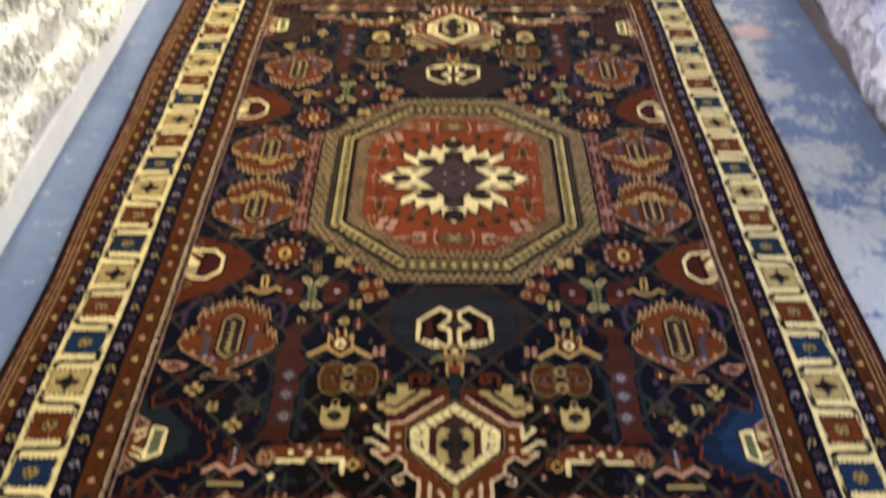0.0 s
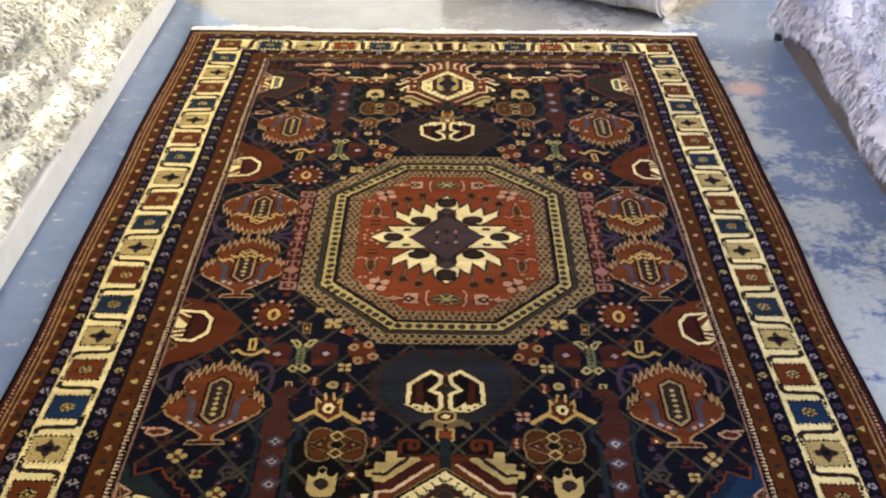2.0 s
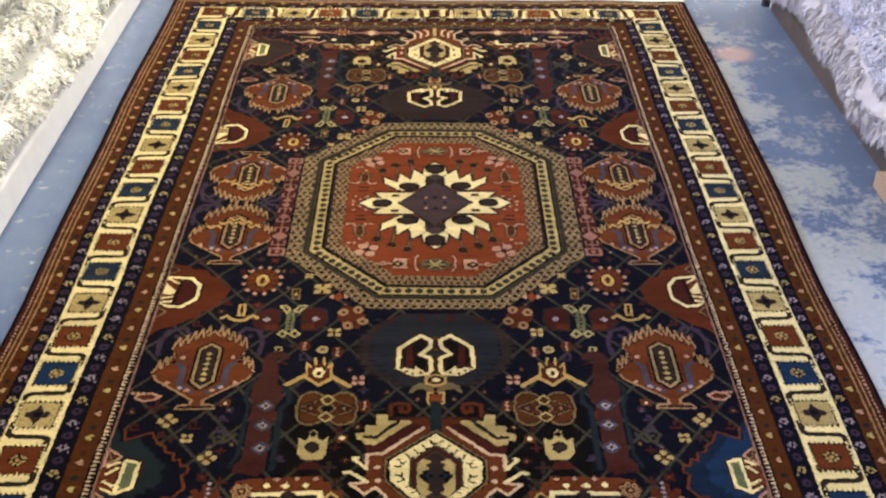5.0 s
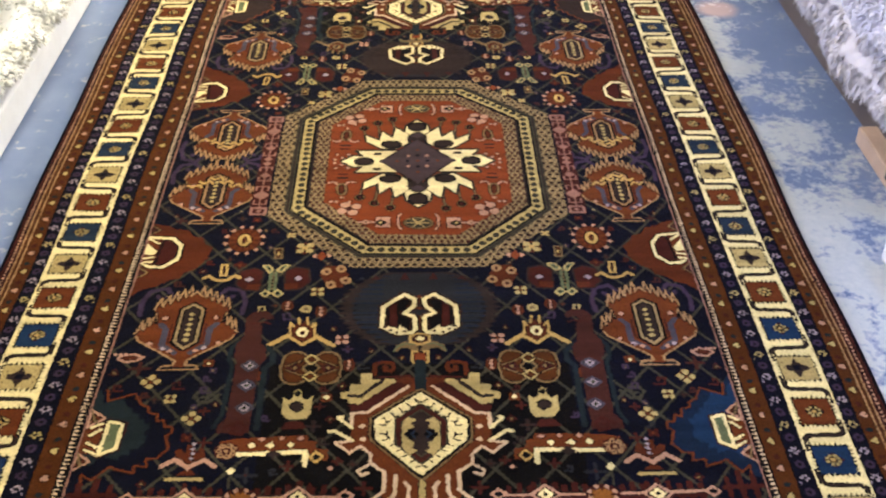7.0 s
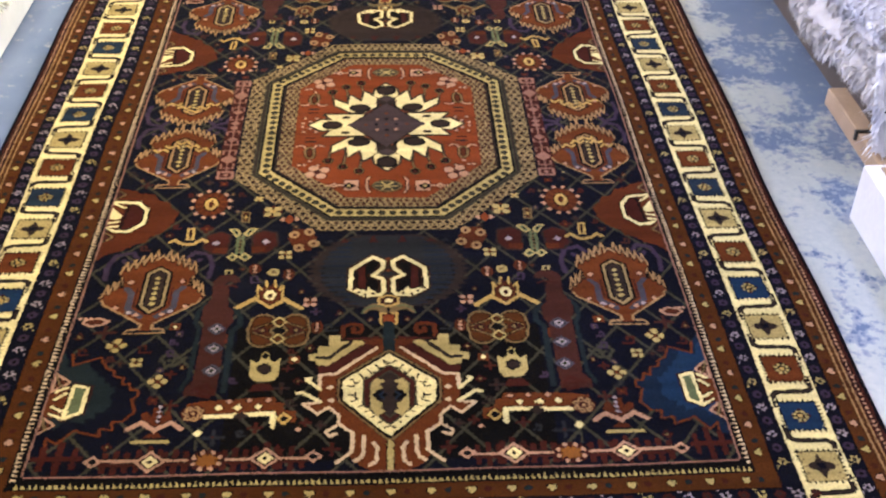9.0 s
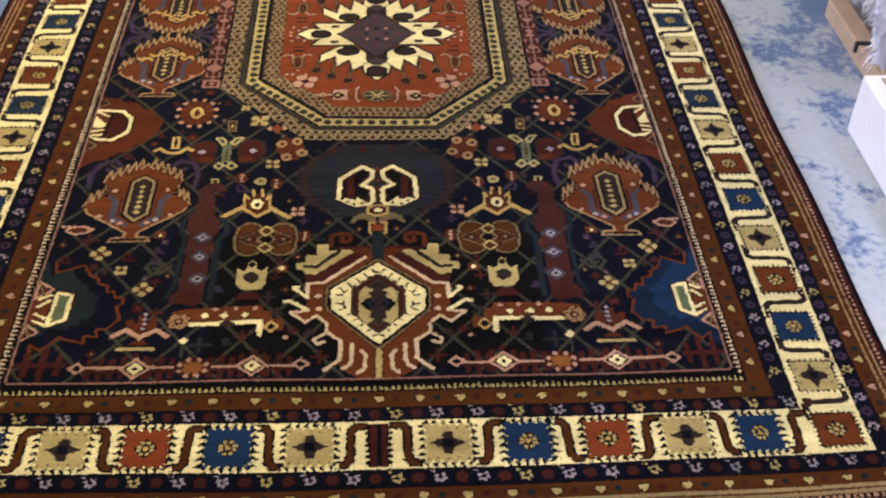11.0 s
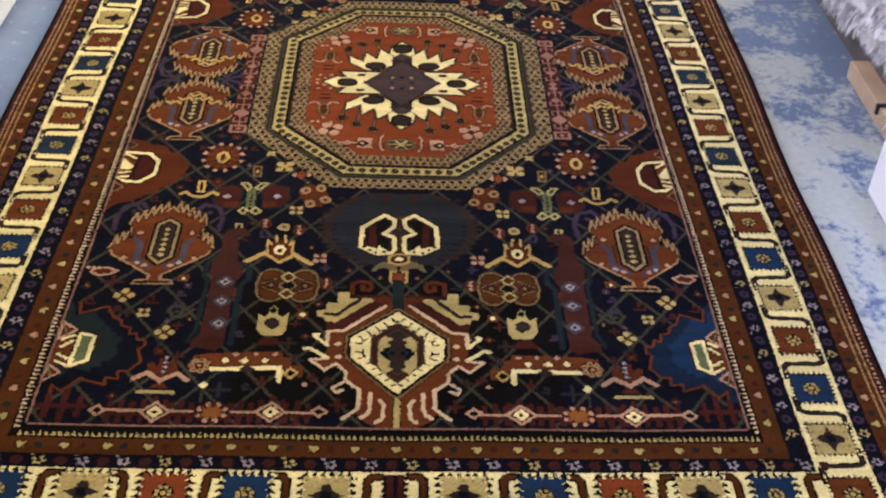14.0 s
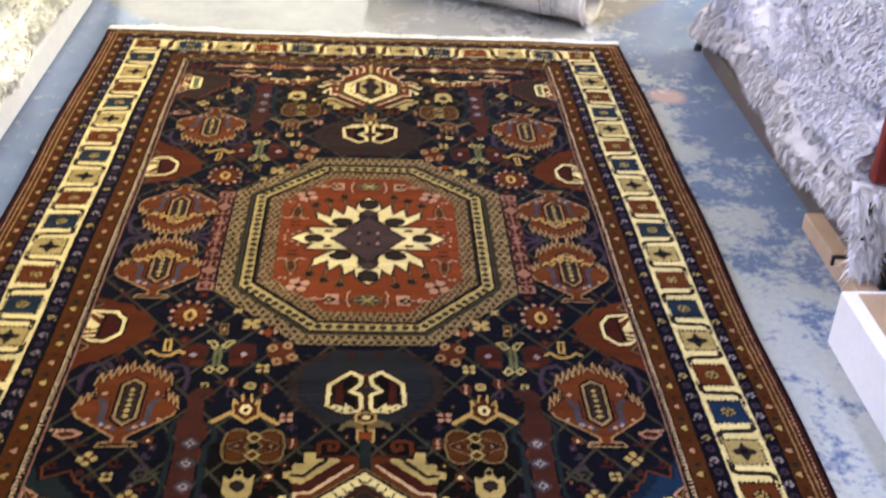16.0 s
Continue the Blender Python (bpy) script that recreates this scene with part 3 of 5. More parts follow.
for grow, dye in ((0.004, "khaki"), (-0.001, "brown")):
    for c in ((-0.034, -0.024), (0.034, -0.024), (-0.034, 0.024), (0.034, 0.024)):
        oval((QF[0] + c[0], QF[1] + c[1]), (0.026 + grow, 0.026 + grow), dye)
    for s in (-1, 1):
        oval((QF[0] + s * 0.046, QF[1]), (0.018 + grow, 0.026 + grow), dye)
for c in ((-0.036, 0), (0.036, 0)):
    lozenge((QF[0] + c[0], QF[1] + c[1]), (0.018, 0.017), "maroon")
    lozenge((QF[0] + c[0], QF[1] + c[1]), (0.006, 0.006), "khaki")
for v in (-0.027, 0.027):
    framed([(QF[0] - 0.015, QF[1] + v), (QF[0], QF[1] + v - 0.015), (QF[0] + 0.015, QF[1] + v), (QF[0], QF[1] + v + 0.015)], "brown", "tan", 0.005)
    for s in (-1, 1):
        line([(QF[0] + s * 0.013, QF[1] + v), (QF[0] + s * 0.055, QF[1] + v * 0.2)], 0.003, "khaki")

motif("pot", "quarter", "cream crown shaped bud")
poly([(0.225, 0.957), (0.235, 0.968), (0.245, 0.960), (0.247, 0.942), (0.256, 0.934), (0.264, 0.943), (0.264, 0.959), (0.272, 0.969), (0.284, 0.959), (0.283, 1.007), (0.270, 1.024), (0.233, 1.023), (0.223, 1.006)], "tan")
poly([(0.240, 0.979), (0.255, 0.969), (0.270, 0.980), (0.269, 0.995), (0.252, 1.006), (0.239, 0.995)], "black")
poly([(0.242, 0.982), (0.255, 0.974), (0.268, 0.982), (0.267, 0.993), (0.252, 1.001), (0.241, 0.992)], "umber")
lozenge((0.255, 0.948), (0.009, 0.010), "black")

motif("upright_bar", "quarter", "dull rose upright bar with three diamonds")
line([(0.334, 0.800), (0.318, 0.822), (0.318, 0.850), (0.332, 0.870), (0.330, 1.050)], 0.014, "teal")
line([(0.396, 0.780), (0.411, 0.806), (0.411, 0.840), (0.402, 0.862), (0.404, 1.010), (0.416, 1.045)], 0.010, "teal")
poly([(0.330, 0.704), (0.334, 0.686), (0.350, 0.674), (0.378, 0.678), (0.390, 0.700), (0.388, 0.765), (0.402, 0.790), (0.402, 0.832), (0.393, 0.850), (0.395, 1.020), (0.408, 1.040), (0.408, 1.062),
      (0.344, 1.062), (0.344, 0.862), (0.334, 0.845), (0.334, 0.806), (0.348, 0.788), (0.352, 0.730), (0.364, 0.712), (0.354, 0.700), (0.342, 0.706)], "rose")
for c in ((0.365, 0.862), (0.364, 0.923), (0.361, 0.990)):
    framed([(c[0] - 0.018, c[1]), (c[0], c[1] - 0.017), (c[0] + 0.018, c[1]), (c[0], c[1] + 0.017)], "teal", "dusk", 0.0060)
    lozenge(c, (0.0115, 0.0115), "lilac")
    lozenge(c, (0.007, 0.007), "green")
    lozenge(c, (0.004, 0.004), "black")
line([(0.392, 1.046), (0.366, 1.030), (0.352, 1.046), (0.358, 1.066), (0.377, 1.061), (0.377, 1.046), (0.366, 1.048)], 0.010, "maroon")
line([(0.335, 0.721), (0.348, 0.715), (0.380, 0.722)], 0.006, "maroon")

motif("bracket", "quarter", "rust bracket with a cream bar")
poly([(0.183, 1.111), (0.206, 1.108), (0.209, 1.088), (0.223, 1.085), (0.226, 1.070), (0.361, 1.076), (0.397, 1.083), (0.396, 1.103), (0.361, 1.112), (0.228, 1.112), (0.216, 1.141), (0.181, 1.141)], "rust")
line([(0.225, 1.151), (0.227, 1.116), (0.284, 1.117)], 0.0125, "cream")
line([(0.297, 1.118), (0.360, 1.119)], 0.0115, "cream")
lozenge((0.289, 1.120), (0.016, 0.013), "umber")
for c in [(0.257, 1.096), (0.297, 1.097), (0.334, 1.096)]:
    lozenge(c, (0.0085, 0.0085), "cream")
for c in [(0.239, 1.079), (0.276, 1.078), (0.315, 1.079)]:
    lozenge(c, (0.0065, 0.007), "pink")
c = (0.205, 1.130)
framed([(c[0] - 0.013, c[1]), (c[0], c[1] - 0.014), (c[0] + 0.013, c[1]), (c[0], c[1] + 0.014)], "black", "gold", 0.0055)

ground()
poly([(0.230, 1.052), (0.241, 1.029), (0.270, 1.030), (0.284, 1.053)], "maroon")
oval((0.382, 1.110), (0.024, 0.022), "maroon")
wheel((0.382, 1.110), 0.021, "sand", "maroon")
poly([(0.419, 1.130), (0.425, 1.104), (0.434, 1.101), (0.438, 1.116), (0.449, 1.093), (0.460, 1.093), (0.460, 1.117), (0.470, 1.102), (0.482, 1.108), (0.478, 1.129), (0.451, 1.154)], "brick")
poly([(0.429, 1.171), (0.450, 1.152), (0.469, 1.172)], "brick")
line([(0.400, 1.150), (0.421, 1.133), (0.451, 1.152), (0.478, 1.131), (0.502, 1.149)], 0.0115, "pink")
poly([(0.441, 1.150), (0.462, 1.150), (0.451, 1.161)], "pink")
for k in range(4):
    lozenge((0.4465, 1.091 + k * 0.0125), (0.005, 0.005), "lilac")
line([(0.420, 1.183), (0.487, 1.182)], 0.009, "tan")
line([(0.367, 1.169), (0.365, 1.208)], 0.005, "olive")
lozenge((0.366, 1.163), (0.011, 0.010), "cream")
lozenge((0.176, 1.160), (0.007, 0.007), "pink")

motif("bottom_line", "quarter", "pink line with diamonds over red combs")
for c in (0.185, 0.232, 0.290, 0.400, 0.449, 0.510):
    tall = 0.034 if c in (0.232, 0.449) else 0.024
    for off, f in ((-0.020, 0.75), (0.0, 1.0), (0.020, 0.75)):
        line([(c + off, 1.232 - tall * f), (c + off, 1.236 + 0.024 * f)], 0.013, "maroon")
    line([(c - 0.024, 1.236), (c + 0.024, 1.236)], 0.018, "maroon")
for c, b in ((0.585, 0.022), (0.612, 0.038), (0.640, 0.026)):
    line([(c, 1.222 - b), (c, 1.222 + b)], 0.013, "maroon")
line([(0.575, 1.222), (0.655, 1.222)], 0.012, "maroon")
LV = 1.233
line([(0.145, LV), (0.560, LV - 0.004)], 0.012, "rose")
line([(0.150, LV), (0.310, LV)], 0.008, "pink")
line([(0.378, LV - 0.002), (0.552, LV - 0.004)], 0.008, "pink")
for c in ((0.233, 1.232), (0.446, 1.233)):
    framed([(c[0] - 0.026, c[1]), (c[0], c[1] - 0.024), (c[0] + 0.026, c[1]), (c[0], c[1] + 0.024)], "maroon", "pink", 0.0065)
    lozenge(c, (0.016, 0.015), "cream")
    lozenge(c, (0.006, 0.006), "black")
for c in ((0.144, 1.229), (0.551, 1.231)):
    framed([(c[0] - 0.014, c[1]), (c[0], c[1] - 0.012), (c[0] + 0.014, c[1]), (c[0], c[1] + 0.012)], "black", "pink", 0.006)
oval((0.341, 1.234), (0.033, 0.026), "maroon")
for k in range(8):
    a = k * math.tau / 8 + 0.39
    c = (0.341, 1.234)
    line([c, (c[0] + 0.023 * math.cos(a), c[1] + 0.020 * math.sin(a))], 0.010, "ginger")
    lozenge((c[0] + 0.026 * math.cos(a), c[1] + 0.022 * math.sin(a)), (0.006, 0.006), "pink")

# slate oval with the twin hooked emblem
motif("oval_medallion", "half", "slate oval medallion with a twin cream emblem")
OC, OV, OR, OH = 0.0, 0.665, 0.165, 0.128
for k in range(15):
    v = OV - OH + (k + 0.5) * 2 * OH / 15
    e = OR * math.sqrt(max(0.0, 1 - ((v - OV) / (OH + 0.010)) ** 2))
    poly([(0, v - 0.014), (e - 0.010, v - 0.014), (e + 0.024, v + 0.002), (e - 0.004, v + 0.012), (0, v + 0.012)], "umber")
for k in range(15):
    v = OV - OH + (k + 0.5) * 2 * OH / 15
    e = OR * math.sqrt(max(0.0, 1 - ((v - OV) / (OH + 0.010)) ** 2)) - 0.018
    poly([(0, v - 0.010), (e - 0.006, v - 0.010), (e + 0.014, v + 0.001), (e - 0.004, v + 0.010), (0, v + 0.010)], "slate")
    for lift in (0.0, 0.0085):
        line([(max(0.085, e - 0.100), v + lift), (e + 0.004, v + lift)], 0.0040, "black" if lift else "indigo")
for k in range(4):
    poly([(0.022 + k * 0.034, 0.560), (0.034 + k * 0.034, 0.532 + 0.006 * k), (0.046 + k * 0.034, 0.560)], "maroon" if k % 2 == 0 else "slate")
EMBLEM = [(0.034, 0.616), (0.083, 0.662), (0.085, 0.732), (0.050, 0.758), (0.017, 0.754), (0.011, 0.744), (0.011, 0.701), (0.017, 0.696), (0.035, 0.685), (0.016, 0.664), (0.011, 0.651), (0.011, 0.634)]
poly(EMBLEM, "black")
line(EMBLEM, 0.0230, "brown", True)
line(EMBLEM, 0.0190, "black", True)
line(EMBLEM, 0.0112, "cream", True)
poly([(0.052, 0.645), (0.068, 0.658), (0.067, 0.734), (0.050, 0.738)], "maroon")
poly([(0.015, 0.757), (0.039, 0.734), (0.046, 0.726), (0.048, 0.741), (0.082, 0.726), (0.082, 0.735), (0.049, 0.762)], "cream")
for c in [(0.033, 0.750), (0.052, 0.754), (0.066, 0.744), (0.078, 0.733)]:
    lozenge(c, (0.0055, 0.006), "maroon")
lozenge((0, 0.668), (0.007, 0.008), "rust")
lozenge((0, 0.625), (0.008, 0.008), "rust")
poly([(0.003, 0.786), (0.032, 0.785), (0.053, 0.798), (0.058, 0.819), (0.048, 0.816), (0.040, 0.805), (0.026, 0.809), (0.003, 0.823)], "khaki")
line([(0.012, 0.795), (0.032, 0.792), (0.051, 0.802), (0.057, 0.817)], 0.0045, "green")
framed([(0.003, 0.758), (0.021, 0.766), (0.021, 0.786), (0.003, 0.795), (-0.015, 0.785), (-0.015, 0.766)], "maroon", "gold", 0.0065)
lozenge((0.003, 0.776), (0.007, 0.008), "cream")
framed([(-0.009, 0.819), (0.017, 0.819), (0.016, 0.854), (0.003, 0.865), (-0.009, 0.854)], "red", "gold", 0.0065)
for v in (0.805, 0.820):
    lozenge((0, v), (0.006, 0.006), "black")

# palmette at the end of the field
motif("palmette", "half", "cream and rust palmette with hooked arms")
line([(0.098, 0.892), (0.097, 0.859), (0.079, 0.853), (0.060, 0.856), (0.057, 0.871), (0.064, 0.882), (0.075, 0.879), (0.075, 0.868)], 0.012, "brick")
poly([(0.020, 0.894), (0.103, 0.900), (0.054, 0.909), (0.104, 0.974), (0.136, 0.989), (0.142, 1.013), (0.107, 1.012), (0.026, 0.923), (0.020, 0.923)], "maroon")
poly([(0.003, 0.901), (0.054, 0.904), (0.070, 0.918), (0.020, 0.917), (0.109, 1.002), (0.142, 1.006), (0.142, 1.056), (0.137, 1.086), (0.170, 1.091), (0.141, 1.121), (0.119, 1.102), (0.099, 1.124), (0.098, 1.151), (0.072, 1.171), (0.072, 1.218), (0.077, 1.230), (0.062, 1.250), (0.036, 1.266), (0.001, 1.269)], "rust")
poly([(0.048, 0.908), (0.132, 0.980), (0.148, 0.985), (0.143, 1.004), (0.109, 1.003), (0.020, 0.917), (0.020, 0.902)], "maroon")
line([(0.004, 0.854), (0.003, 0.941)], 0.019, "teal")
poly([(0.015, 0.902), (0.048, 0.905), (0.054, 0.915), (0.026, 0.926), (0.015, 0.922)], "brick")
poly([(0.103, 0.889), (0.126, 0.889), (0.125, 0.921), (0.148, 0.922), (0.147, 0.943), (0.166, 0.946), (0.165, 0.965), (0.151, 0.966), (0.148, 0.980), (0.126, 0.982), (0.052, 0.915), (0.054, 0.907), (0.070, 0.906), (0.087, 0.909), (0.103, 0.909)], "tan")
line([(0.078, 0.909), (0.125, 0.959), (0.149, 0.956)], 0.0105, "black")
line([(0.078, 0.909), (0.125, 0.959), (0.147, 0.956)], 0.0060, "umber")
line([(0.026, 0.930), (0.109, 1.007), (0.140, 1.010), (0.140, 1.051)], 0.0085, "blush")
line([(0.140, 1.051), (0.167, 1.022)], 0.0085, "cream")
line([(0.167, 1.022), (0.158, 1.019)], 0.0080, "cream")
line([(0.137, 1.087), (0.172, 1.060), (0.182, 1.062)], 0.0095, "cream")
line([(0.139, 1.087), (0.148, 1.090), (0.170, 1.092), (0.141, 1.120), (0.119, 1.102), (0.099, 1.124), (0.098, 1.148), (0.123, 1.168), (0.116, 1.179), (0.102, 1.172)], 0.0070, "blush")
line([(0.098, 1.149), (0.072, 1.170), (0.072, 1.218), (0.101, 1.246)], 0.0080, "blush")
line([(0.050, 1.179), (0.050, 1.219), (0.054, 1.233), (0.066, 1.242)], 0.0085, "blush")
line([(0.032, 1.196), (0.024, 1.208), (0.027, 1.244), (0.037, 1.252)], 0.0085, "blush")
line([(-0.002, 1.198), (-0.002, 1.263)], 0.018, "tan")
for c in [(0.117, 1.047), (0.116, 1.083)]:
    lozenge(c, (0.008, 0.008), "blush")
HEX = [(0, 0.948), (0.094, 1.028), (0.092, 1.082), (0, 1.180), (-0.092, 1.082), (-0.094, 1.028)]
line(HEX, 0.024, "khaki", True)
line(HEX, 0.015, "black", True)
poly(HEX, "cream")
# a row of small curled hooks round the cream ring
RIM = [(0.004, 0.960), (0.084, 1.030), (0.082, 1.080), (0.004, 1.166)]
for (a, b), (c, d), n in zip(RIM, RIM[1:], (5, 2, 6)):
    l = math.hypot(c - a, d - b)
    ex, ey = (c - a) / l, (d - b) / l
    for k in range(n):
        x, y = a + (c - a) * (k + 0.5) / n, b + (d - b) * (k + 0.5) / n
        line([(x, y), (x - ey * 0.014 + ex * 0.003, y + ex * 0.014 + ey * 0.003), (x - ey * 0.015 - ex * 0.006, y + ex * 0.015 - ey * 0.006)], 0.0042, "black")
INNER = [(0, 0.990), (0.046, 1.032), (0.044, 1.094), (0, 1.140), (-0.044, 1.094), (-0.046, 1.032)]
poly(INNER, "umber")
line(INNER, 0.020, "olive", True)
line(INNER, 0.010, "maroon", True)
poly([(0.009, 1.030), (0.025, 1.020), (0.038, 1.036), (0.037, 1.106), (0.025, 1.128), (0.008, 1.113), (0.019, 1.106), (0.013, 1.092), (0.026, 1.083), (0.028, 1.056), (0.013, 1.050), (0.020, 1.036)], "tan")
lozenge((0.020, 1.068), (0.016, 0.016), "black")
line([(0.011, 1.058), (0.020, 1.068), (0.011, 1.080)], 0.004, "denim_and_sheen")


# small dim leaves, hooks and crosses scattered over what is left of the ground
ground()
rng = random.Random(21)
free = (dye_q == DYE["navy"]) | (dye_q == DYE["olive"]) | (dye_q == DYE["black"])
free &= part_q == 0
free &= octagon_depth() < -0.01
for k in range(1100):
    u, v = rng.uniform(0.02, 0.645), rng.uniform(0.02, 1.24)
    r = rng.choice((0.010, 0.013, 0.016, 0.022))
    j0, j1, i0, i1 = (int(q / KNOT) for q in (v - r, v + r, u - r, u + r))
    if j0 < 0 or i0 < 0 or not free[j0:j1, i0:i1].all():
        continue
    dye = rng.choice(("maroon", "purple", "umber", "slate", "maroon", "rose"))
    shape = rng.randrange(4)
    if shape == 0:
        petals((u, v), r, dye, rng.choice(("tan", "rust", "khaki")), 4, rng.choice((0, 0.78)))
    elif shape == 1:
        line([(u - r * 0.8, v + r * 0.6), (u + r * 0.6, v + r * 0.7), (u + r * 0.8, v - r * 0.5), (u, v - r * 0.7), (u - r * 0.1, v)], 0.006, dye)
    elif shape == 2:
        poly([(u, v - r), (u + r * 0.5, v - r * 0.3), (u + r * 0.8, v + r * 0.5), (u, v + r * 0.9), (u - r * 0.8, v + r * 0.5), (u - r * 0.5, v - r * 0.3)], dye)
        lozenge((u, v + r * 0.2), (0.004, 0.005), "khaki")
    else:
        line([(u - r * 0.9, v), (u + r * 0.9, v)], 0.008, dye)
        line([(u, v - r * 0.9), (u, v + r * 0.9)], 0.008, dye)
        lozenge((u, v), (0.004, 0.004), "rose")
    free[j0:j1, i0:i1] = False

# central octagon: nested bands by the depth from its outer edge
motif("octagon_medallion", "whole", "rust red octagon in chained khaki bands")
DEPTH = octagon_depth()
cell = 0.0205
across_cell = np.floor(QV / cell)
ring = ((QU + (across_cell % 2) * cell / 2) % cell - cell / 2) ** 2 + (QV % cell - cell / 2) ** 2
fill(DEPTH > 0, "umber")
fill((DEPTH > 0) & (DEPTH < 0.044) & (ring < 0.0108 ** 2), "wheat")
fill((DEPTH > 0) & (DEPTH < 0.044) & (ring < 0.0066 ** 2), "black")
fill((DEPTH > 0) & (DEPTH < 0.044) & (ring < 0.0026 ** 2), "maroon")
fill((DEPTH > 0.040) & (DEPTH < 0.056), "olive")
fill((DEPTH > 0.045) & (DEPTH < 0.050), "umber")
fill((DEPTH > 0.054) & (DEPTH < 0.060), "black")
fill((DEPTH > 0.060) & (DEPTH < 0.089), "tan")
fill((DEPTH > 0.089) & (DEPTH < 0.098), "black")
fill((DEPTH > 0.100) & (DEPTH < 0.144), "umber")
small = 0.0165
ring = ((QU + (np.floor(QV / small) % 2) * small / 2) % small - small / 2) ** 2 + (QV % small - small / 2) ** 2
fill((DEPTH > 0.102) & (DEPTH < 0.142) & (ring < 0.0086 ** 2), "wheat")
fill((DEPTH > 0.102) & (DEPTH < 0.142) & (ring < 0.0056 ** 2), "maroon")
fill(DEPTH > 0.142, "red")
way = [(0.0, 0.440), (0.132, 0.440), (0.310, 0.262), (0.310, MID)]
for (a, b), (c, d) in zip(way, way[1:]):
    length = math.hypot(c - a, d - b)
    n = max(1, round(length / 0.0262))
    for k in range(n):
        f = (k + 0.5) / n
        oval((a + (c - a) * f, b + (d - b) * f), (0.0092, 0.0100), "black")
        oval((a + (c - a) * f, b + (d - b) * f), (0.0058, 0.0066), "olive")
# pink ornaments on the red ground
poly([(0.072, 0.299), (0.108, 0.297), (0.107, 0.344), (0.071, 0.345)], "pink")
lozenge((0.096, 0.323), (0.018, 0.016), "black")
lozenge((0.096, 0.323), (0.007, 0.007), "tan")
line([(0.111, 0.321), (0.151, 0.321)], 0.0065, "pink")
lozenge((0.134, 0.321), (0.013, 0.013), "pink")
lozenge((0.134, 0.321), (0.005, 0.005), "maroon")
line([(0.045, 0.285), (0.052, 0.299), (0.051, 0.335), (0.044, 0.351)], 0.0065, "pink")
oval((0, 0.324), (0.038, 0.026), "khaki")
oval((0, 0.324), (0.033, 0.021), "olive")
for a in range(6):
    line([(0, 0.324), (0.026 * math.cos(a * math.pi / 3), 0.324 + 0.018 * math.sin(a * math.pi / 3))], 0.0055, "tan")
petals((0.179, 0.257), 0.034, "pink", "maroon", 4, 0.5, 0.38)
framed([(0.197, 0.135), (0.210, 0.135), (0.215, 0.152), (0.213, 0.177), (0.205, 0.188), (0.195, 0.188), (0.191, 0.174), (0.191, 0.151)], "brick", "khaki", 0.0065)
line([(0.167, 0.130), (0.178, 0.123), (0.189, 0.128), (0.191, 0.137)], 0.0065, "pink")
line([(0.240, 0.131), (0.231, 0.124), (0.219, 0.128), (0.216, 0.138)], 0.0065, "pink")
line([(0.193, 0.085), (0.214, 0.085)], 0.008, "maroon")
line([(0.191, 0.104), (0.213, 0.104)], 0.010, "umber")
for c in [(0.191, 0.053), (0.208, 0.036), (0.223, 0.054), (0.228, 0.027), (0.214, 0.002), (0.179, 0.224), (0.214, 0.221), (0.227, 0.221), (0.201, 0.202)]:
    lozenge(c, (0.0065, 0.0065), "pink")
for pts in ([(0.063, 0.174), (0.070, 0.238)], [(0.107, 0.155), (0.112, 0.216)], [(0.148, 0.144), (0.152, 0.190)]):
    line(pts, 0.009, "umber")
    line(pts, 0.004, "khaki")
for c in [(0.072, 0.255), (0.114, 0.233), (0.153, 0.203)]:
    oval(c, (0.0125, 0.0145), "khaki")
    oval(c, (0.0105, 0.0125), "black")
    oval(c, (0.006, 0.008), "maroon")

motif("star", "whole", "cream pointed star round a dark diamond")
EAST = [(0.0, MID - 0.01), (0.209, MID - 0.01), (0.209, MID)] + [(0.177, 0.046), (0.147, 0.043), (0.169, 0.075), (0.066, 0.074)] + [(0.0, MID + 0.05)]
LEAF = [(0.028, 0.119), (0.058, 0.091), (0.097, 0.086), (0.143, 0.127), (0.146, 0.160), (0.106, 0.132), (0.101, 0.182), (0.069, 0.147), (0.061, 0.205), (0.026, 0.168)]
SOUTH = [(-0.001, 0.133), (0.033, 0.142), (0.061, 0.205), (0.035, 0.182), (0.029, 0.220), (-0.002, 0.254)]
for shape in (EAST, LEAF, SOUTH):
    line(shape, 0.016, "olive", True)
for shape in (EAST, SOUTH, LEAF):
    line(shape, 0.0085, "umber", True)
    poly(shape, "cream")
poly([(-0.002, 0.254), (-0.011, 0.235), (-0.011, 0.144), (-0.001, 0.133)], "cream")
for c, r in (((0.148, 0.020), (0.026, 0.020)), ((0.074, 0.111), (0.027, 0.020)), ((0, 0.212), (0.026, 0.026))):
    c = (c[0], MID) if r == (0.026, 0.020) else c
    oval(c, (r[0] + 0.003, r[1] + 0.003), "black")
    oval(c, (r[0] - 0.003, r[1] - 0.003), "umber")
poly([(0.100, 0.052), (0.124, 0.053), (0.121, 0.065), (0.101, 0.066)], "umber")
line([(0.064, 0.081), (0.107, 0.078), (0.161, 0.080)], 0.005, "black")
lozenge((0, MID), (0.104, 0.126), "black")
lozenge((0, MID), (0.099, 0.121), "plum")
oval((0.092, MID), (0.014, 0.011), "plum")
line([(0.028, 0.115), (0.000, 0.158)], 0.006, "black")
oval((0, 0.158), (0.023, 0.025), "olive")
oval((0, 0.156), (0.019, 0.021), "plum")
poly([(0.008, 0.123), (0.033, 0.151), (0.019, 0.159), (-0.001, 0.144)], "umber")
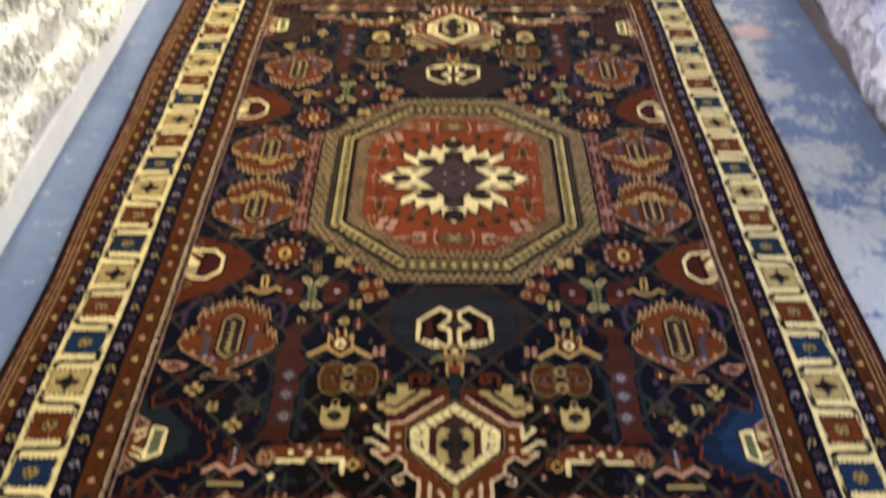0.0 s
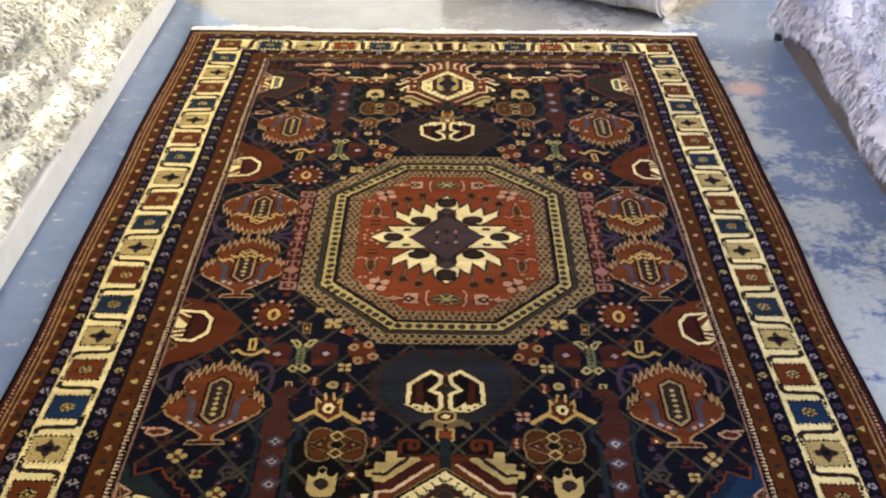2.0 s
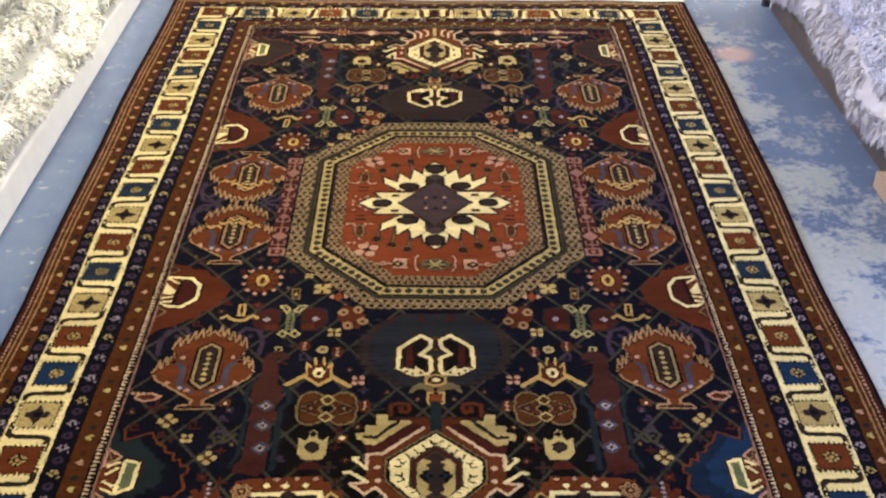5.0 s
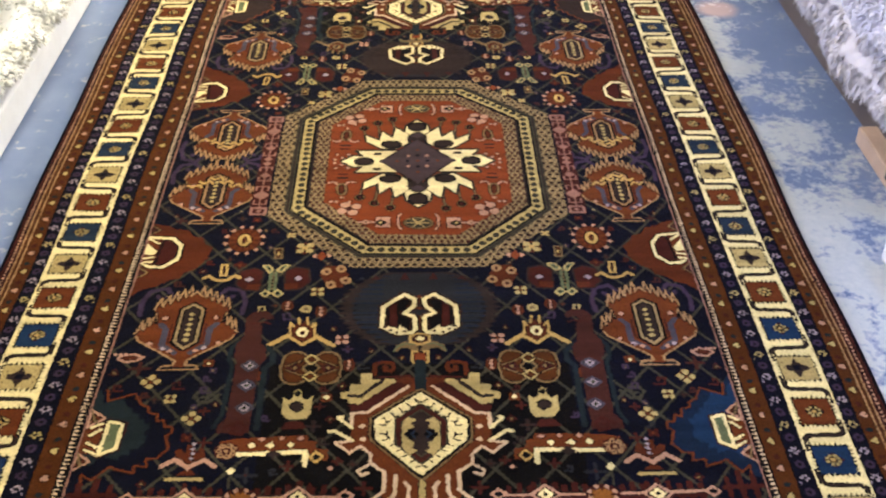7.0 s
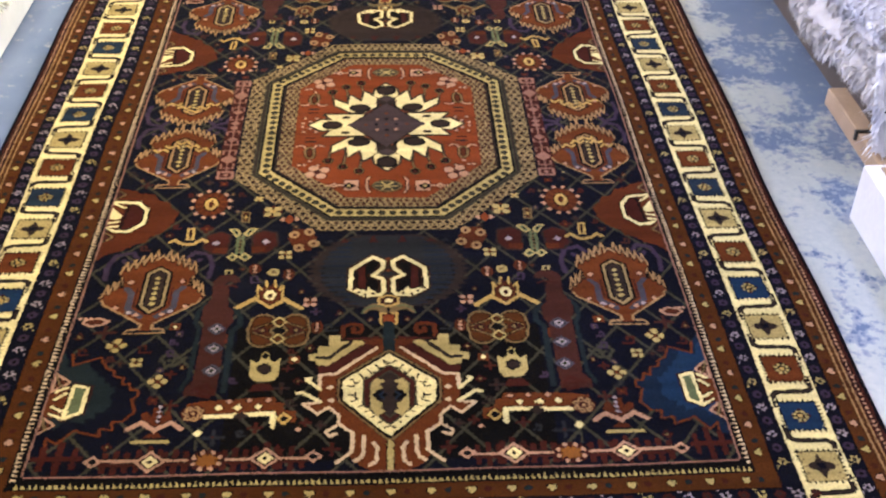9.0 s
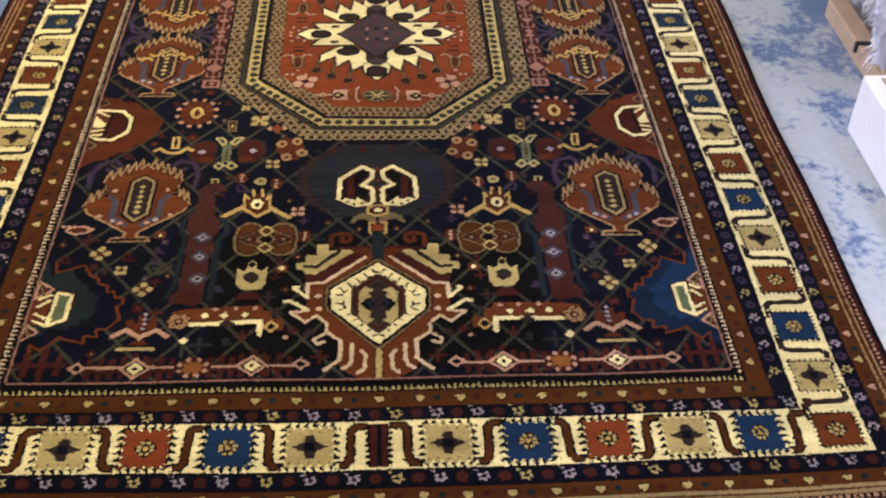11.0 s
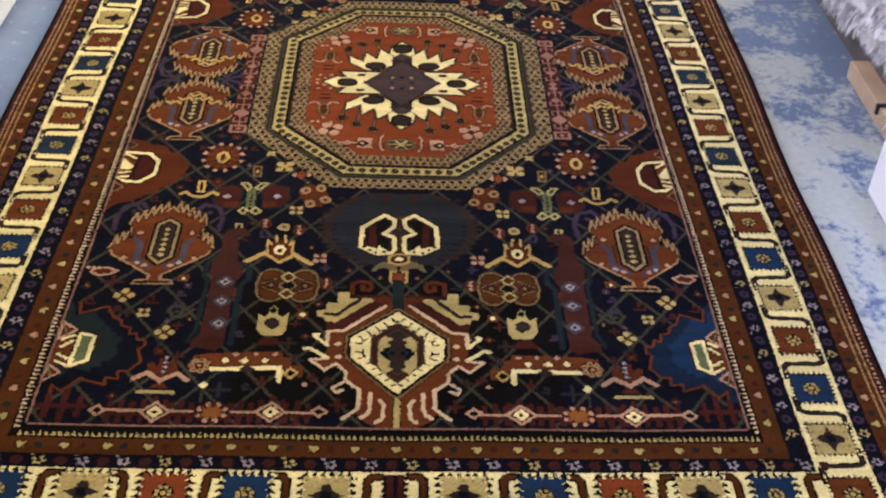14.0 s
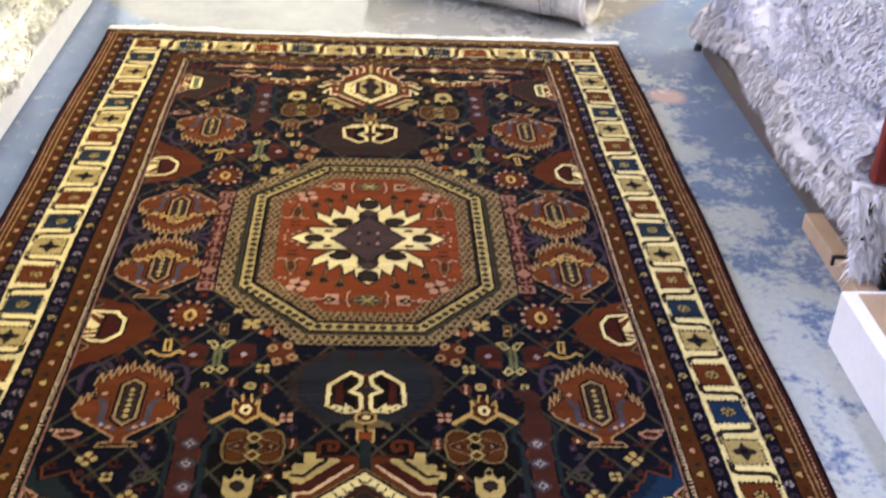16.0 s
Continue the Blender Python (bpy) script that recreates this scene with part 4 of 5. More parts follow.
for u, v, d in ((0.0, 0.0, "rust"), (0.026, 0.028, "pink"), (0.056, 0.0, "rust"), (0.0, 0.060, "rust"), (0.028, 0.0, "navy"), (0.0, 0.030, "navy")):
    lozenge((u, MID + v), (0.0065, 0.0075), d)


# ---- the whole rug: mirrored field, then the borders ----
YC, XC = (np.arange(2 * NV) - NV + 0.5) * KNOT, (np.arange(2 * NU) - NU + 0.5) * KNOT
QU, QV = np.meshgrid(XC, YC)
# the second half was woven a little tighter than the first
NEAR_V = [MID, 0.25, 0.48, 0.60, 0.87, 1.0, 1.075, 1.232, 1.272, 1.6]
FAR_Y = [-MID, 0.212, 0.428, 0.562, 0.822, 0.950, 1.045, 1.198, 1.243, 1.57]
iu, iv = np.where(XC < 0, NU - 1 - np.arange(2 * NU), np.arange(2 * NU) - NU), np.clip(np.where(YC < -MID, -YC, np.interp(YC, FAR_Y, NEAR_V)) / KNOT, 0, NV - 1).astype(int)
kind_full = part_q[np.ix_(iv, iu)].astype(int)
dye_q = dye_q[np.ix_(iv, iu)]
east, north = (QU > 0).astype(int), (QV > -MID).astype(int)
code = {"whole": 0 * east, "half": north, "side": east, "quarter": east + 2 * north}
spread_of = np.array([("whole", "half", "side", "quarter").index(s) for _, s, _ in KINDS])
place = np.select([spread_of[kind_full] == 0, spread_of[kind_full] == 1, spread_of[kind_full] == 2], [code["whole"], code["half"], code["side"]], code["quarter"])
part_q = kind_full * 4 + place
LABELS = {k * 4 + j: (KINDS[k][0], KINDS[k][2]) for k in range(len(KINDS)) for j in range(4)}
names = [k[0] for k in KINDS]
upper = (QV > 0.5) & ((kind_full == names.index("oval_medallion")) | (kind_full == names.index("corner_octagon")))
dye_q[upper & np.isin(dye_q, (DYE["slate"], DYE["teal"], DYE["blue"], DYE["indigo"]))] = DYE["umber"]
dye_q[(QV > 0.5) & (kind_full == names.index("tulip")) & np.isin(dye_q, (DYE["gold"], DYE["cream"]))] = DYE["khaki"]
dye_q[(QU < 0) & (kind_full == names.index("corner_octagon")) & (dye_q == DYE["indigo"])] = DYE["navy"]
dye_q[(QU < 0) & (kind_full == names.index("corner_octagon")) & (dye_q == DYE["blue"])] = DYE["teal"]

RX = [0.662, 0.684, 0.729, 0.770, 0.879, 0.909, 0.941, 0.955, 0.976]
RY = [1.266, 1.298, 1.338, 1.369, 1.477, 1.515, 1.549, 1.563, 1.581]
# the same bands at the tighter far end
RYN = [1.242, 1.268, 1.306, 1.343, 1.440, 1.472, 1.502, 1.512, 1.527]
FAR_END = 1.538


def far(w):
    return float(np.interp(w, [0.0] + RY + [HALF_L], [0.0] + RYN + [FAR_END]))


BANDS = ["black", "brown", "navy", "cream", "navy", "brown", "brown", "maroon", "navy"]
AX, AY = abs(QU), np.where(QV < 0, -QV, np.interp(QV, [0.0] + RYN + [FAR_END, FAR_END + 1], [0.0] + RY + [HALF_L, HALF_L + 1]))
NAMES = ["inner_stripe", "inner_guard", "inner_flower_guard", "main_border", "outer_flower_guard", "outer_guard", "gold_line", "dotted_line", "selvedge"]
BASE = 4 * len(KINDS)
for i in range(8, -1, -1):
    hi = (AX < (RX + [9])[i + 1]) & (AY < (RY + [9])[i + 1])
    band = hi & ~((AX < RX[i]) & (AY < RY[i]))
    dye_q[band] = DYE[BANDS[i]]
    part_q[band] = BASE + i
    LABELS[BASE + i] = (NAMES[i], "")
    rim = band & ((AX < RX[i] + KNOT) & (AY < RY[i] + KNOT))
    dye_q[rim] = DYE["black"]
state["kind"] = 0
NEXT = BASE + 9


def local(side, s, w):
    """A point s along a border and w out from the field's edge line, on one of the four sides."""
    return {"s": (s, -w), "n": (s, far(w)), "e": (w, s), "w": (-w, s)}[side]


def patch(mask, dye):
    dye_q[mask] = DYE[dye]


def stamp(pts, dye, keep=None):
    """A filled outline on the whole rug."""
    p = np.asarray(pts, float)
    b0, b1 = np.searchsorted(XC, (p[:, 0].min() - KNOT, p[:, 0].max() + KNOT))
    a0, a1 = np.searchsorted(YC, (p[:, 1].min() - KNOT, p[:, 1].max() + KNOT))
    u, v = QU[a0:a1, b0:b1], QV[a0:a1, b0:b1]
    m = np.zeros(u.shape, bool)
    for (x0, y0), (x1, y1) in zip(p, np.roll(p, -1, 0)):
        if y0 != y1:
            m ^= ((y0 > v) != (y1 > v)) & (u < (x1 - x0) * (v - y0) / (y1 - y0) + x0)
    dye_q[a0:a1, b0:b1][m] = DYE[dye]
    if keep is not None:
        part_q[a0:a1, b0:b1][m] = keep


def bar(side, pts, w, dye):
    for (a, b), (c, d) in zip(pts, pts[1:]):
        l = math.hypot(c - a, d - b)
        n = ((b - d) / l * w / 2, (c - a) / l * w / 2)
        e = ((c - a) / l * w * 0.3, (d - b) / l * w * 0.3)
        stamp([local(side, *q) for q in ((a + n[0] - e[0], b + n[1] - e[1]), (c + n[0] + e[0], d + n[1] + e[1]), (c - n[0] + e[0], d - n[1] + e[1]), (a - n[0] - e[0], b - n[1] - e[1]))], dye)


def gem(side, s, w, r, dye, n=4, turn=0.0):
    stamp([local(side, s + r * math.cos(turn + k * math.tau / n), w + r * math.sin(turn + k * math.tau / n)) for k in range(n)], dye)


def panel(side, s, w, hs, hw, dye, keep):
    """A border panel with toothed sides and its own centre figure."""
    stamp([local(side, s + a * hs, w + b * hw) for a, b in ((-1, -1), (1, -1), (1, 1), (-1, 1))], dye, keep)
    n, deep = (6, 1.0) if side in "sn" else (8, 0.55)
    for k in range(n):
        t = (k + 0.5) * 2 / n - 1
        for q in (-1, 1):
            stamp([local(side, s + (t - 1.1 / n) * hs, w + q * hw * 0.90), local(side, s + (t + 0.05) * hs, w + q * (hw + 0.0075 * deep)), local(side, s + (t + 1.1 / n) * hs, w + q * hw * 0.90)], "black", keep)
            stamp([local(side, s + q * hs * 0.90, w + (t - 1.1 / n) * hw), local(side, s + q * (hs + 0.009 * deep), w + (t + 0.05) * hw), local(side, s + q * hs * 0.90, w + (t + 1.1 / n) * hw)], "black", keep)
            stamp([local(side, s + (t + 0.04) * hs, w + q * hw * 1.02), local(side, s + (t + 1.4 / n) * hs, w + q * hw * (1 - 0.2 * deep)), local(side, s + (t + 2.0 / n) * hs, w + q * hw * 1.02)], "cream", keep)
            stamp([local(side, s + q * hs * 1.02, w + (t + 0.04) * hw), local(side, s + q * hs * (1 - 0.2 * deep), w + (t + 1.4 / n) * hw), local(side, s + q * hs * 1.02, w + (t + 2.0 / n) * hw)], "cream", keep)
    if dye == "tan":
        stamp([local(side, s + a, w + b) for a, b in ((-0.032, 0), (-0.012, -0.010), (0.012, -0.010), (0.032, 0), (0.012, 0.010), (-0.012, 0.010))], "umber")
        for q in (-1, 1):
            gem(side, s, w + q * 0.016, 0.011, "umber", 6)
        gem(side, s, w, 0.017, "umber", 4, 0.78)
        gem(side, s, w, 0.012, "navy", 4, 0.78)
        for q in (-1, 1):
            for k in range(5):
                gem(side, s + (k - 2) * 0.017, w + q * hw * 0.72, 0.003, "khaki", 4)
    else:
        gem(side, s, w, 0.021, "maroon" if dye in ("blue", "denim_and_sheen") else "black", 4)
        for k in range(8):
            a = k * math.tau / 8 + 0.39
            gem(side, s + 0.0125 * math.cos(a), w + 0.0125 * math.sin(a), 0.0045, "tan", 4, 0.78)
        gem(side, s, w, 0.0055, "gold", 6)


def hook(side, s, w, up, reach):
    """The brown S that runs between two panels."""
    q = 1 if up else -1
    out = 0.042
    pts = [(s - reach, w - q * out), (s - 0.008, w - q * out), (s - 0.001, w - q * (out - 0.010)), (s + 0.001, w + q * (out - 0.010)), (s + 0.008, w + q * out), (s + reach, w + q * out)]
    wide = 0.018 if side in "sn" else 0.013
    bar(side, pts, wide, "black")
    bar(side, pts, wide - 0.007, "brown" if side in "sn" else "umber")


PX, PY = 0.8255, 1.423
SEQ = ["red", "tan", "blue"]
for side in "sn":
    for q in (-1, 1):
        for k in range(6):
            hook(side, q * (0.119 + 0.1394 * (k - 0.5)), PY, (k % 2 == 0) == (q > 0), 0.026)
    for q in (-1, 1):
        for k in range(6):
            if k < 5:
                # far-end blue panels take the duller dye: grazing wool sheen put into colour
                panel(side, q * (0.119 + 0.1394 * k), PY, 0.045, 0.047, ["tan", "blue" if side == "s" else "denim_and_sheen", "red"][k % 3], NEXT)
                LABELS[NEXT] = ("border_panel", "")
                NEXT += 1
    stamp([local(side, *p) for p in ((-0.017, PY - 0.048), (0.017, PY - 0.048), (0.017, PY + 0.048), (-0.017, PY + 0.048))], "maroon", NEXT)
    for k in range(7):
        for q in (-1, 1):
            gem(side, q * 0.019, PY + (k - 3) * 0.013, 0.006, "black", 4)
    bar(side, [(0, PY - 0.044), (0, PY + 0.044)], 0.008, "navy")
    LABELS[NEXT] = ("border_panel", "narrow maroon panel at the middle of the border")
    NEXT += 1
for side in "ew":
    for k in range(21):
        hook(side, -1.4225 + 0.13407 * (k + 0.5), PX, (k % 2 == 0) == (side == "e"), 0.040)
    for k in range(22):
        # blue panels beyond the eighth are dulled for sheen in their dye
        panel(side, -1.4225 + 0.13407 * k, PX, 0.041, 0.042, {"red": "rust", "blue": "denim_and_sheen" if k > 7 else "blue", "tan": "tan"}[SEQ[k % 3]], NEXT)
        LABELS[NEXT] = ("border_panel", "")
        NEXT += 1

# flower, heart and dotted guards
for side in "snew":
    long = side in "ew"
    span = 1.34 if long else 0.745
    edge = RX if long else RY
    for which, w in enumerate(((edge[2] + edge[3]) / 2, (edge[4] + edge[5]) / 2)):
        reach = span + which * 0.15
        n = int(reach / 0.0725)
        for k in range(-n, n + 1):
            s = (k * 0.0725 + 0.03) * (0.972 if long and k > 0 else 1.0)
            dye = "tan" if k % 3 == 0 else "lilac"
            for j in range(5):
                a = -2.2 + j * 1.1 + (0.6 if long else 1.3)
                gem(side, s + 0.0072 * math.cos(a), w + 0.0072 * math.sin(a), 0.0056, dye, 3, a)
            bar(side, [(s - 0.010, w - 0.012), (s - 0.016, w - 0.013)], 0.003, dye)
            gem(side, s, w, 0.003, "black", 4)
            gem(side, s + 0.036, w, 0.012, "purple" if long else "maroon", 6)
            gem(side, s + 0.036, w, 0.005, "black" if long else "umber", 4)
    for which, w in enumerate(((edge[1] + edge[2]) / 2, (edge[5] + edge[6]) / 2)):
        reach = (span - 0.04) + which * 0.22
        n = int(reach / 0.0735)
        for k in range(-n, n + 1):
            s = k * 0.0735 * (0.972 if long and k > 0 else 1.0)
            for q in (-1, 1):
                gem(side, s + q * 0.0040, w + 0.002 * (-1 if side in "sw" else 1), 0.0048, "tan" if not long or k % 2 else "pink", 6)
            gem(side, s, w - 0.003 * (-1 if side in "sw" else 1), 0.0062, "tan" if not long or k % 2 else "pink", 4)
            gem(side, s + 0.030, w, 0.0075, "teal" if k % 2 else "maroon", 5)
    w = edge[0] + 0.006
    near_s, far_s = (RY[0], RYN[0]) if long else (RX[0], RX[0])
    stamp([local(side, *p) for p in ((-near_s, edge[0]), (far_s, edge[0]), (far_s, edge[0] + 0.0046), (-near_s, edge[0] + 0.0046))], "salmon")
    for k in range(int(-(near_s + 0.018) / 0.0112), int((far_s + 0.014) / 0.0112) + 1):
        stamp([local(side, k * 0.0112, edge[1] - 0.002), local(side, k * 0.0112 + 0.0084, edge[1] - 0.002), local(side, k * 0.0112 + 0.003, edge[1] - 0.014)], "blush" if long else "tan")
    w = (edge[7] + edge[8]) / 2
    reach = (RY if long else RX)[7]
    tail = RYN[7] if long else reach
    for k in range(int(-reach / 0.0126), int(tail / 0.0126) + 1):
        gem(side, k * 0.0126, w, 0.0046, "pink", 4, 0.78)
    for w in (edge[6] + 0.0015, edge[7] - 0.0015):
        bar(side, [(-reach, w), (tail, w)], 0.0040 if long else 0.0085, "sand" if long else "wheat")

# each pale figure is outlined by one row of dark knots, and the knots never line up quite straight
pale = np.isin(dye_q, [DYE[d] for d in ("cream", "tan", "gold", "pink", "lilac", "khaki", "green")])
beside = np.zeros(pale.shape, bool)
beside[1:] |= pale[:-1]
beside[:-1] |= pale[1:]
beside[:, 1:] |= pale[:, :-1]
beside[:, :-1] |= pale[:, 1:]
dye_q[beside & np.isin(dye_q, [DYE[d] for d in ("rust", "red", "brown", "maroon", "brick", "rose", "ginger")])] = DYE["black"]
knots = np.random.default_rng(5)
slip = knots.choice((-1, 0, 0, 0, 0, 0, 1), dye_q.shape)
dye_q = dye_q[np.arange(dye_q.shape[0])[:, None], np.clip(np.arange(dye_q.shape[1])[None, :] + slip, 0, dye_q.shape[1] - 1)]
slip = knots.choice((-1,) + (0,) * 10 + (1,), dye_q.shape)
dye_q = dye_q[np.clip(np.arange(dye_q.shape[0])[:, None] + slip, 0, dye_q.shape[0] - 1), np.arange(dye_q.shape[1])[None, :]]


def lie(x, y):
    """How the rug really lies: ends a little bowed, sides a little wavy, the pile uneven."""
    ax = abs(x)
    end = np.clip((abs(y) - 1.15) / 0.4, 0, 1)
    dy = np.where(y < 0, 0.019 * (ax / 0.85) ** 2 * end, -0.016 * x * end - 0.016 * end + 0.012 * ax * end + 0.005 * np.sin(x * 5) * end)
    side = np.clip((ax - 0.56) / 0.26, 0, 1)
    spread = 0.020 * np.clip((y + 0.5) / 1.1, 0, 1) * np.clip((ax - 0.84) / 0.12, 0, 1)
    dx = side * (np.sign(x) * spread - 0.019 + 0.003 * np.sin(y * 7.3 + x))
    z = 0.0125 + 0.0016 * np.sin(x * 6.1 + y * 2.3) * np.sin(y * 4.7) + 0.0012 * np.sin(x * 14 - y * 9)
    return x + dx, y + dy, z


GX, GY = np.meshgrid((np.arange(2 * NU + 1) - NU) * KNOT, (np.arange(2 * NV + 1) - NV) * KNOT)
LX, LY, LZ = lie(GX, GY)
GRID = np.stack((LX, LY, LZ), -1).reshape(-1, 3)
rug = thing("patterned_rug", "navy, rust and cream knotted wool rug with tribal medallions lying flat", "rug")
ROW = 2 * NU + 1
# knots of one colour that lie side by side in a row share one face, at most ten of them
both = part_q * 64 + dye_q
fresh = np.ones(both.shape, bool)
LAST = int((FAR_END + HALF_L) / KNOT)
both = both[:LAST]
fresh = fresh[:LAST]
fresh[:, 1:] = (both[:, 1:] != both[:, :-1]) | (np.arange(1, 2 * NU) % 10 == 0)[None, :]
rows_at, cols_at = np.nonzero(fresh)
ends_at = np.r_[cols_at[1:], 2 * NU]
ends_at[ends_at == 0] = 2 * NU
corner, tail = rows_at * ROW + cols_at, rows_at * ROW + ends_at
flat_part, flat_dye = part_q[rows_at, cols_at], dye_q[rows_at, cols_at]
order = np.argsort(flat_part, kind="stable")
starts = np.flatnonzero(np.r_[True, np.diff(flat_part[order]) > 0])
for a, b in zip(starts, list(starts[1:]) + [len(order)]):
    cells = order[a:b]
    c = corner[cells]
    e = tail[cells]
    quads = np.stack((c, e, e + ROW, c + ROW), 1)
    used, back = np.unique(quads, return_inverse=True)
    name, label = LABELS[int(flat_part[cells[0]])]
    me = bpy.data.meshes.new(name)
    me.vertices.add(len(used))
    me.vertices.foreach_set("co", GRID[used].astype(np.float32).ravel())
    me.loops.add(4 * len(cells))
    me.loops.foreach_set("vertex_index", back.ravel().astype(np.int32))
    me.polygons.add(len(cells))
    me.polygons.foreach_set("loop_start", np.arange(0, 4 * len(cells), 4, dtype=np.int32))
    slots, which = np.unique(flat_dye[cells], return_inverse=True)
    for s in slots:
        me.materials.append(WOOL[int(s)])
    me.polygons.foreach_set("material_index", which.astype(np.int32))
    me.update(calc_edges=True)
    ob = new(name, me)
    ob.parent = rug
    tagged(ob, label)

# woven ground under the pile, following the same outline
verts, faces = [], []
N = 60
outline = [(-1 + 2 * k / N, -1) for k in range(N)] + [(1, -1 + 2 * k / N) for k in range(N)] + [(1 - 2 * k / N, 1) for k in range(N)] + [(-1, 1 - 2 * k / N) for k in range(N)]
for z, grow in ((0.0, 0.0), (0.0085, 0.001)):
    for u, v in outline:
        x, y, _ = lie(u * (HALF_W + grow), v * (HALF_L + grow) if v < 0 else v * (FAR_END + grow))
        verts.append((float(x), float(y), z))
M = len(outline)
faces = [tuple(range(M))[::-1], tuple(range(M, 2 * M))] + [(k, (k + 1) % M, M + (k + 1) % M, M + k) for k in range(M)]
mesh_part("backing", verts, faces, WOOL[DYE["navy"]], rug)


def fringe(sign, length, seed):
    """Knotted cotton warp ends past one end of the rug: a short woven web and loose strands."""
    rng = random.Random(seed)
    verts, faces = [], []
    n = 800
    for k in range(n):
        x = -HALF_W + 2 * HALF_W * (k + rng.random()) / n
        cx, cy, _ = (float(q) for q in lie(x, sign * ((HALF_L if sign < 0 else FAR_END) - 0.002)))
        l = length * rng.uniform(0.80, 1.06) * (1.0 + 0.15 * math.sin(x * 9 + seed))
        drift, w = rng.gauss(0.003, 0.005), rng.uniform(0.0018, 0.0030)
        z0 = 0.011 + rng.uniform(-0.001, 0.004)
        base = len(verts)
        for j, f in enumerate((0, 0.35, 0.7, 1)):
            yy = cy + sign * l * f
            zz = max(0.0015, z0 * (1 - f * 0.7) + 0.004 * math.sin(x * 31 + seed) * f + 0.002 * math.sin(k * 1.7 + f * 5))
            xx = cx + drift * f * f + 0.002 * math.sin(f * 6 + k)
            ww = w * (1.0 if j < 3 else 0.5)
            verts += [(xx - ww, yy, zz - 0.001), (xx, yy, zz + 0.0016), (xx + ww, yy, zz - 0.001)]
        for j in range(3):
            a = base + 3 * j
            faces += [(a, a + 1, a + 4, a + 3), (a + 1, a + 2, a + 5, a + 4)]
    strands = mesh_part("fringe", verts, faces, COTTON, rug, "white cotton fringe")
    web, quads = [], []
    for k in range(121):
        x, y, _ = (float(q) for q in lie(-HALF_W + 2 * HALF_W * k / 120, -HALF_L if sign < 0 else FAR_END))
        web += [(x, y - sign * 0.003, 0.0125), (x, y + sign * 0.008, 0.0120), (x, y + sign * (0.80 + 0.10 * math.sin(k * 1.3)) * length, 0.0030)]
    for k in range(120):
        for j in (0, 1):
            a = 3 * k + j
            quads.append((a, a + 3, a + 4, a + 1))
    mesh_part("web", web, quads, COTTON, strands)


fringe(-1, 0.052, 1)
fringe(1, 0.062, 2)


# ---- the stacks of shaggy rugs, the carton and the rolls ----
def tufts(rng, n, spots, length, width, droop, wild=0.6):
    """Loose strands. spots(rng): a root and the way out of the face; each strand is a bent, tapered, three-sided blade."""
    verts, faces = [], []
    for _ in range(n):
        root, out = spots(rng)
        root = root + out * 0.012 * noise.noise(root * 14)
        l = length * rng.uniform(0.55, 1.3)
        aim = (out * 0.7 + Vector((rng.gauss(0, wild * 0.7), rng.gauss(0, wild), rng.gauss(-droop, wild)))).normalized()
        tip = (aim + Vector((rng.gauss(0, wild * 0.6), rng.gauss(0, wild), rng.gauss(-0.9 * droop, wild * 0.6)))).normalized()
        sidev = aim.cross(Vector((0.1, 0.2, 1))).normalized() * width * rng.uniform(0.6, 1.3)
        rise = aim.cross(sidev).normalized() * width * 0.5
        mid = root + aim * l * 0.5
        end = mid + tip * l * 0.55
        a = len(verts)
        root = root - out * 0.01
        verts += [root - sidev, root + sidev, root + rise, mid - sidev * 0.8, mid + sidev * 0.8, mid + rise * 0.8, end]
        faces += [(a, a + 1, a + 4, a + 3), (a + 1, a + 2, a + 5, a + 4), (a + 2, a, a + 3, a + 5), (a + 3, a + 4, a + 6), (a + 4, a + 5, a + 6), (a + 5, a + 3, a + 6)]
    return verts, faces


def fold_front(seed, y, z, a, bulge):
    """How far a folded rug's front stands out at y and z; a: the angle round its rounded edge."""
    wave = 0.018 * math.sin(y * 5.3 + seed) + 0.010 * math.sin(y * 13 + 2.1 * seed)
    lump = 0.036 * noise.noise(Vector((seed, y * 4.5, z * 13))) + 0.026 * noise.noise(Vector((seed, y * 15, z * 21))) + 0.009 * noise.noise(Vector((seed, y * 38, z * 40)))
    return bulge * max(0.0, math.cos(a)) ** 0.62 + wave + lump * math.cos(a) - 0.09


def folded_body(xf, xb, y0, y1, z0, z1, seed, ny=260, bulge=0.12):
    """A thick folded rug: a rounded front along the aisle, waving and sagging a little. xf: the aisle side's x."""
    s = 1 if xf > xb else -1
    ring_pts = 22
    verts, faces = [], []
    for j in range(ny + 1):
        f = j / ny
        y = y0 + (y1 - y0) * f
        sag = 0.012 * math.sin(y * 3.7 + 1.3 * seed)
        pinch = 1 - 0.25 * max(0.0, 1 - min(f, 1 - f) * ny / 3.0)
        h = (z1 - z0) / 2 * pinch
        zc = (z0 + z1) / 2
        for k in range(ring_pts):
            a = -math.pi / 2 + math.pi * k / (ring_pts - 1)
            z = zc + h * math.sin(a)
            verts.append((xf + s * fold_front(seed, y, z, a, bulge), y, z + (sag if z0 > 0.12 else 0) * (1 if k > 10 else 0.4)))
        verts.append((xb, y, zc + h))
        verts.append((xb, y, zc - h))
    r = ring_pts + 2
    for j in range(ny):
        for k in range(r):
            a, b = j * r + k, j * r + (k + 1) % r
            faces.append((a, b, b + r, a + r))
    faces.append(tuple(range(r)))
    faces.append(tuple(range(ny * r, ny * r + r))[::-1])
    return verts, faces


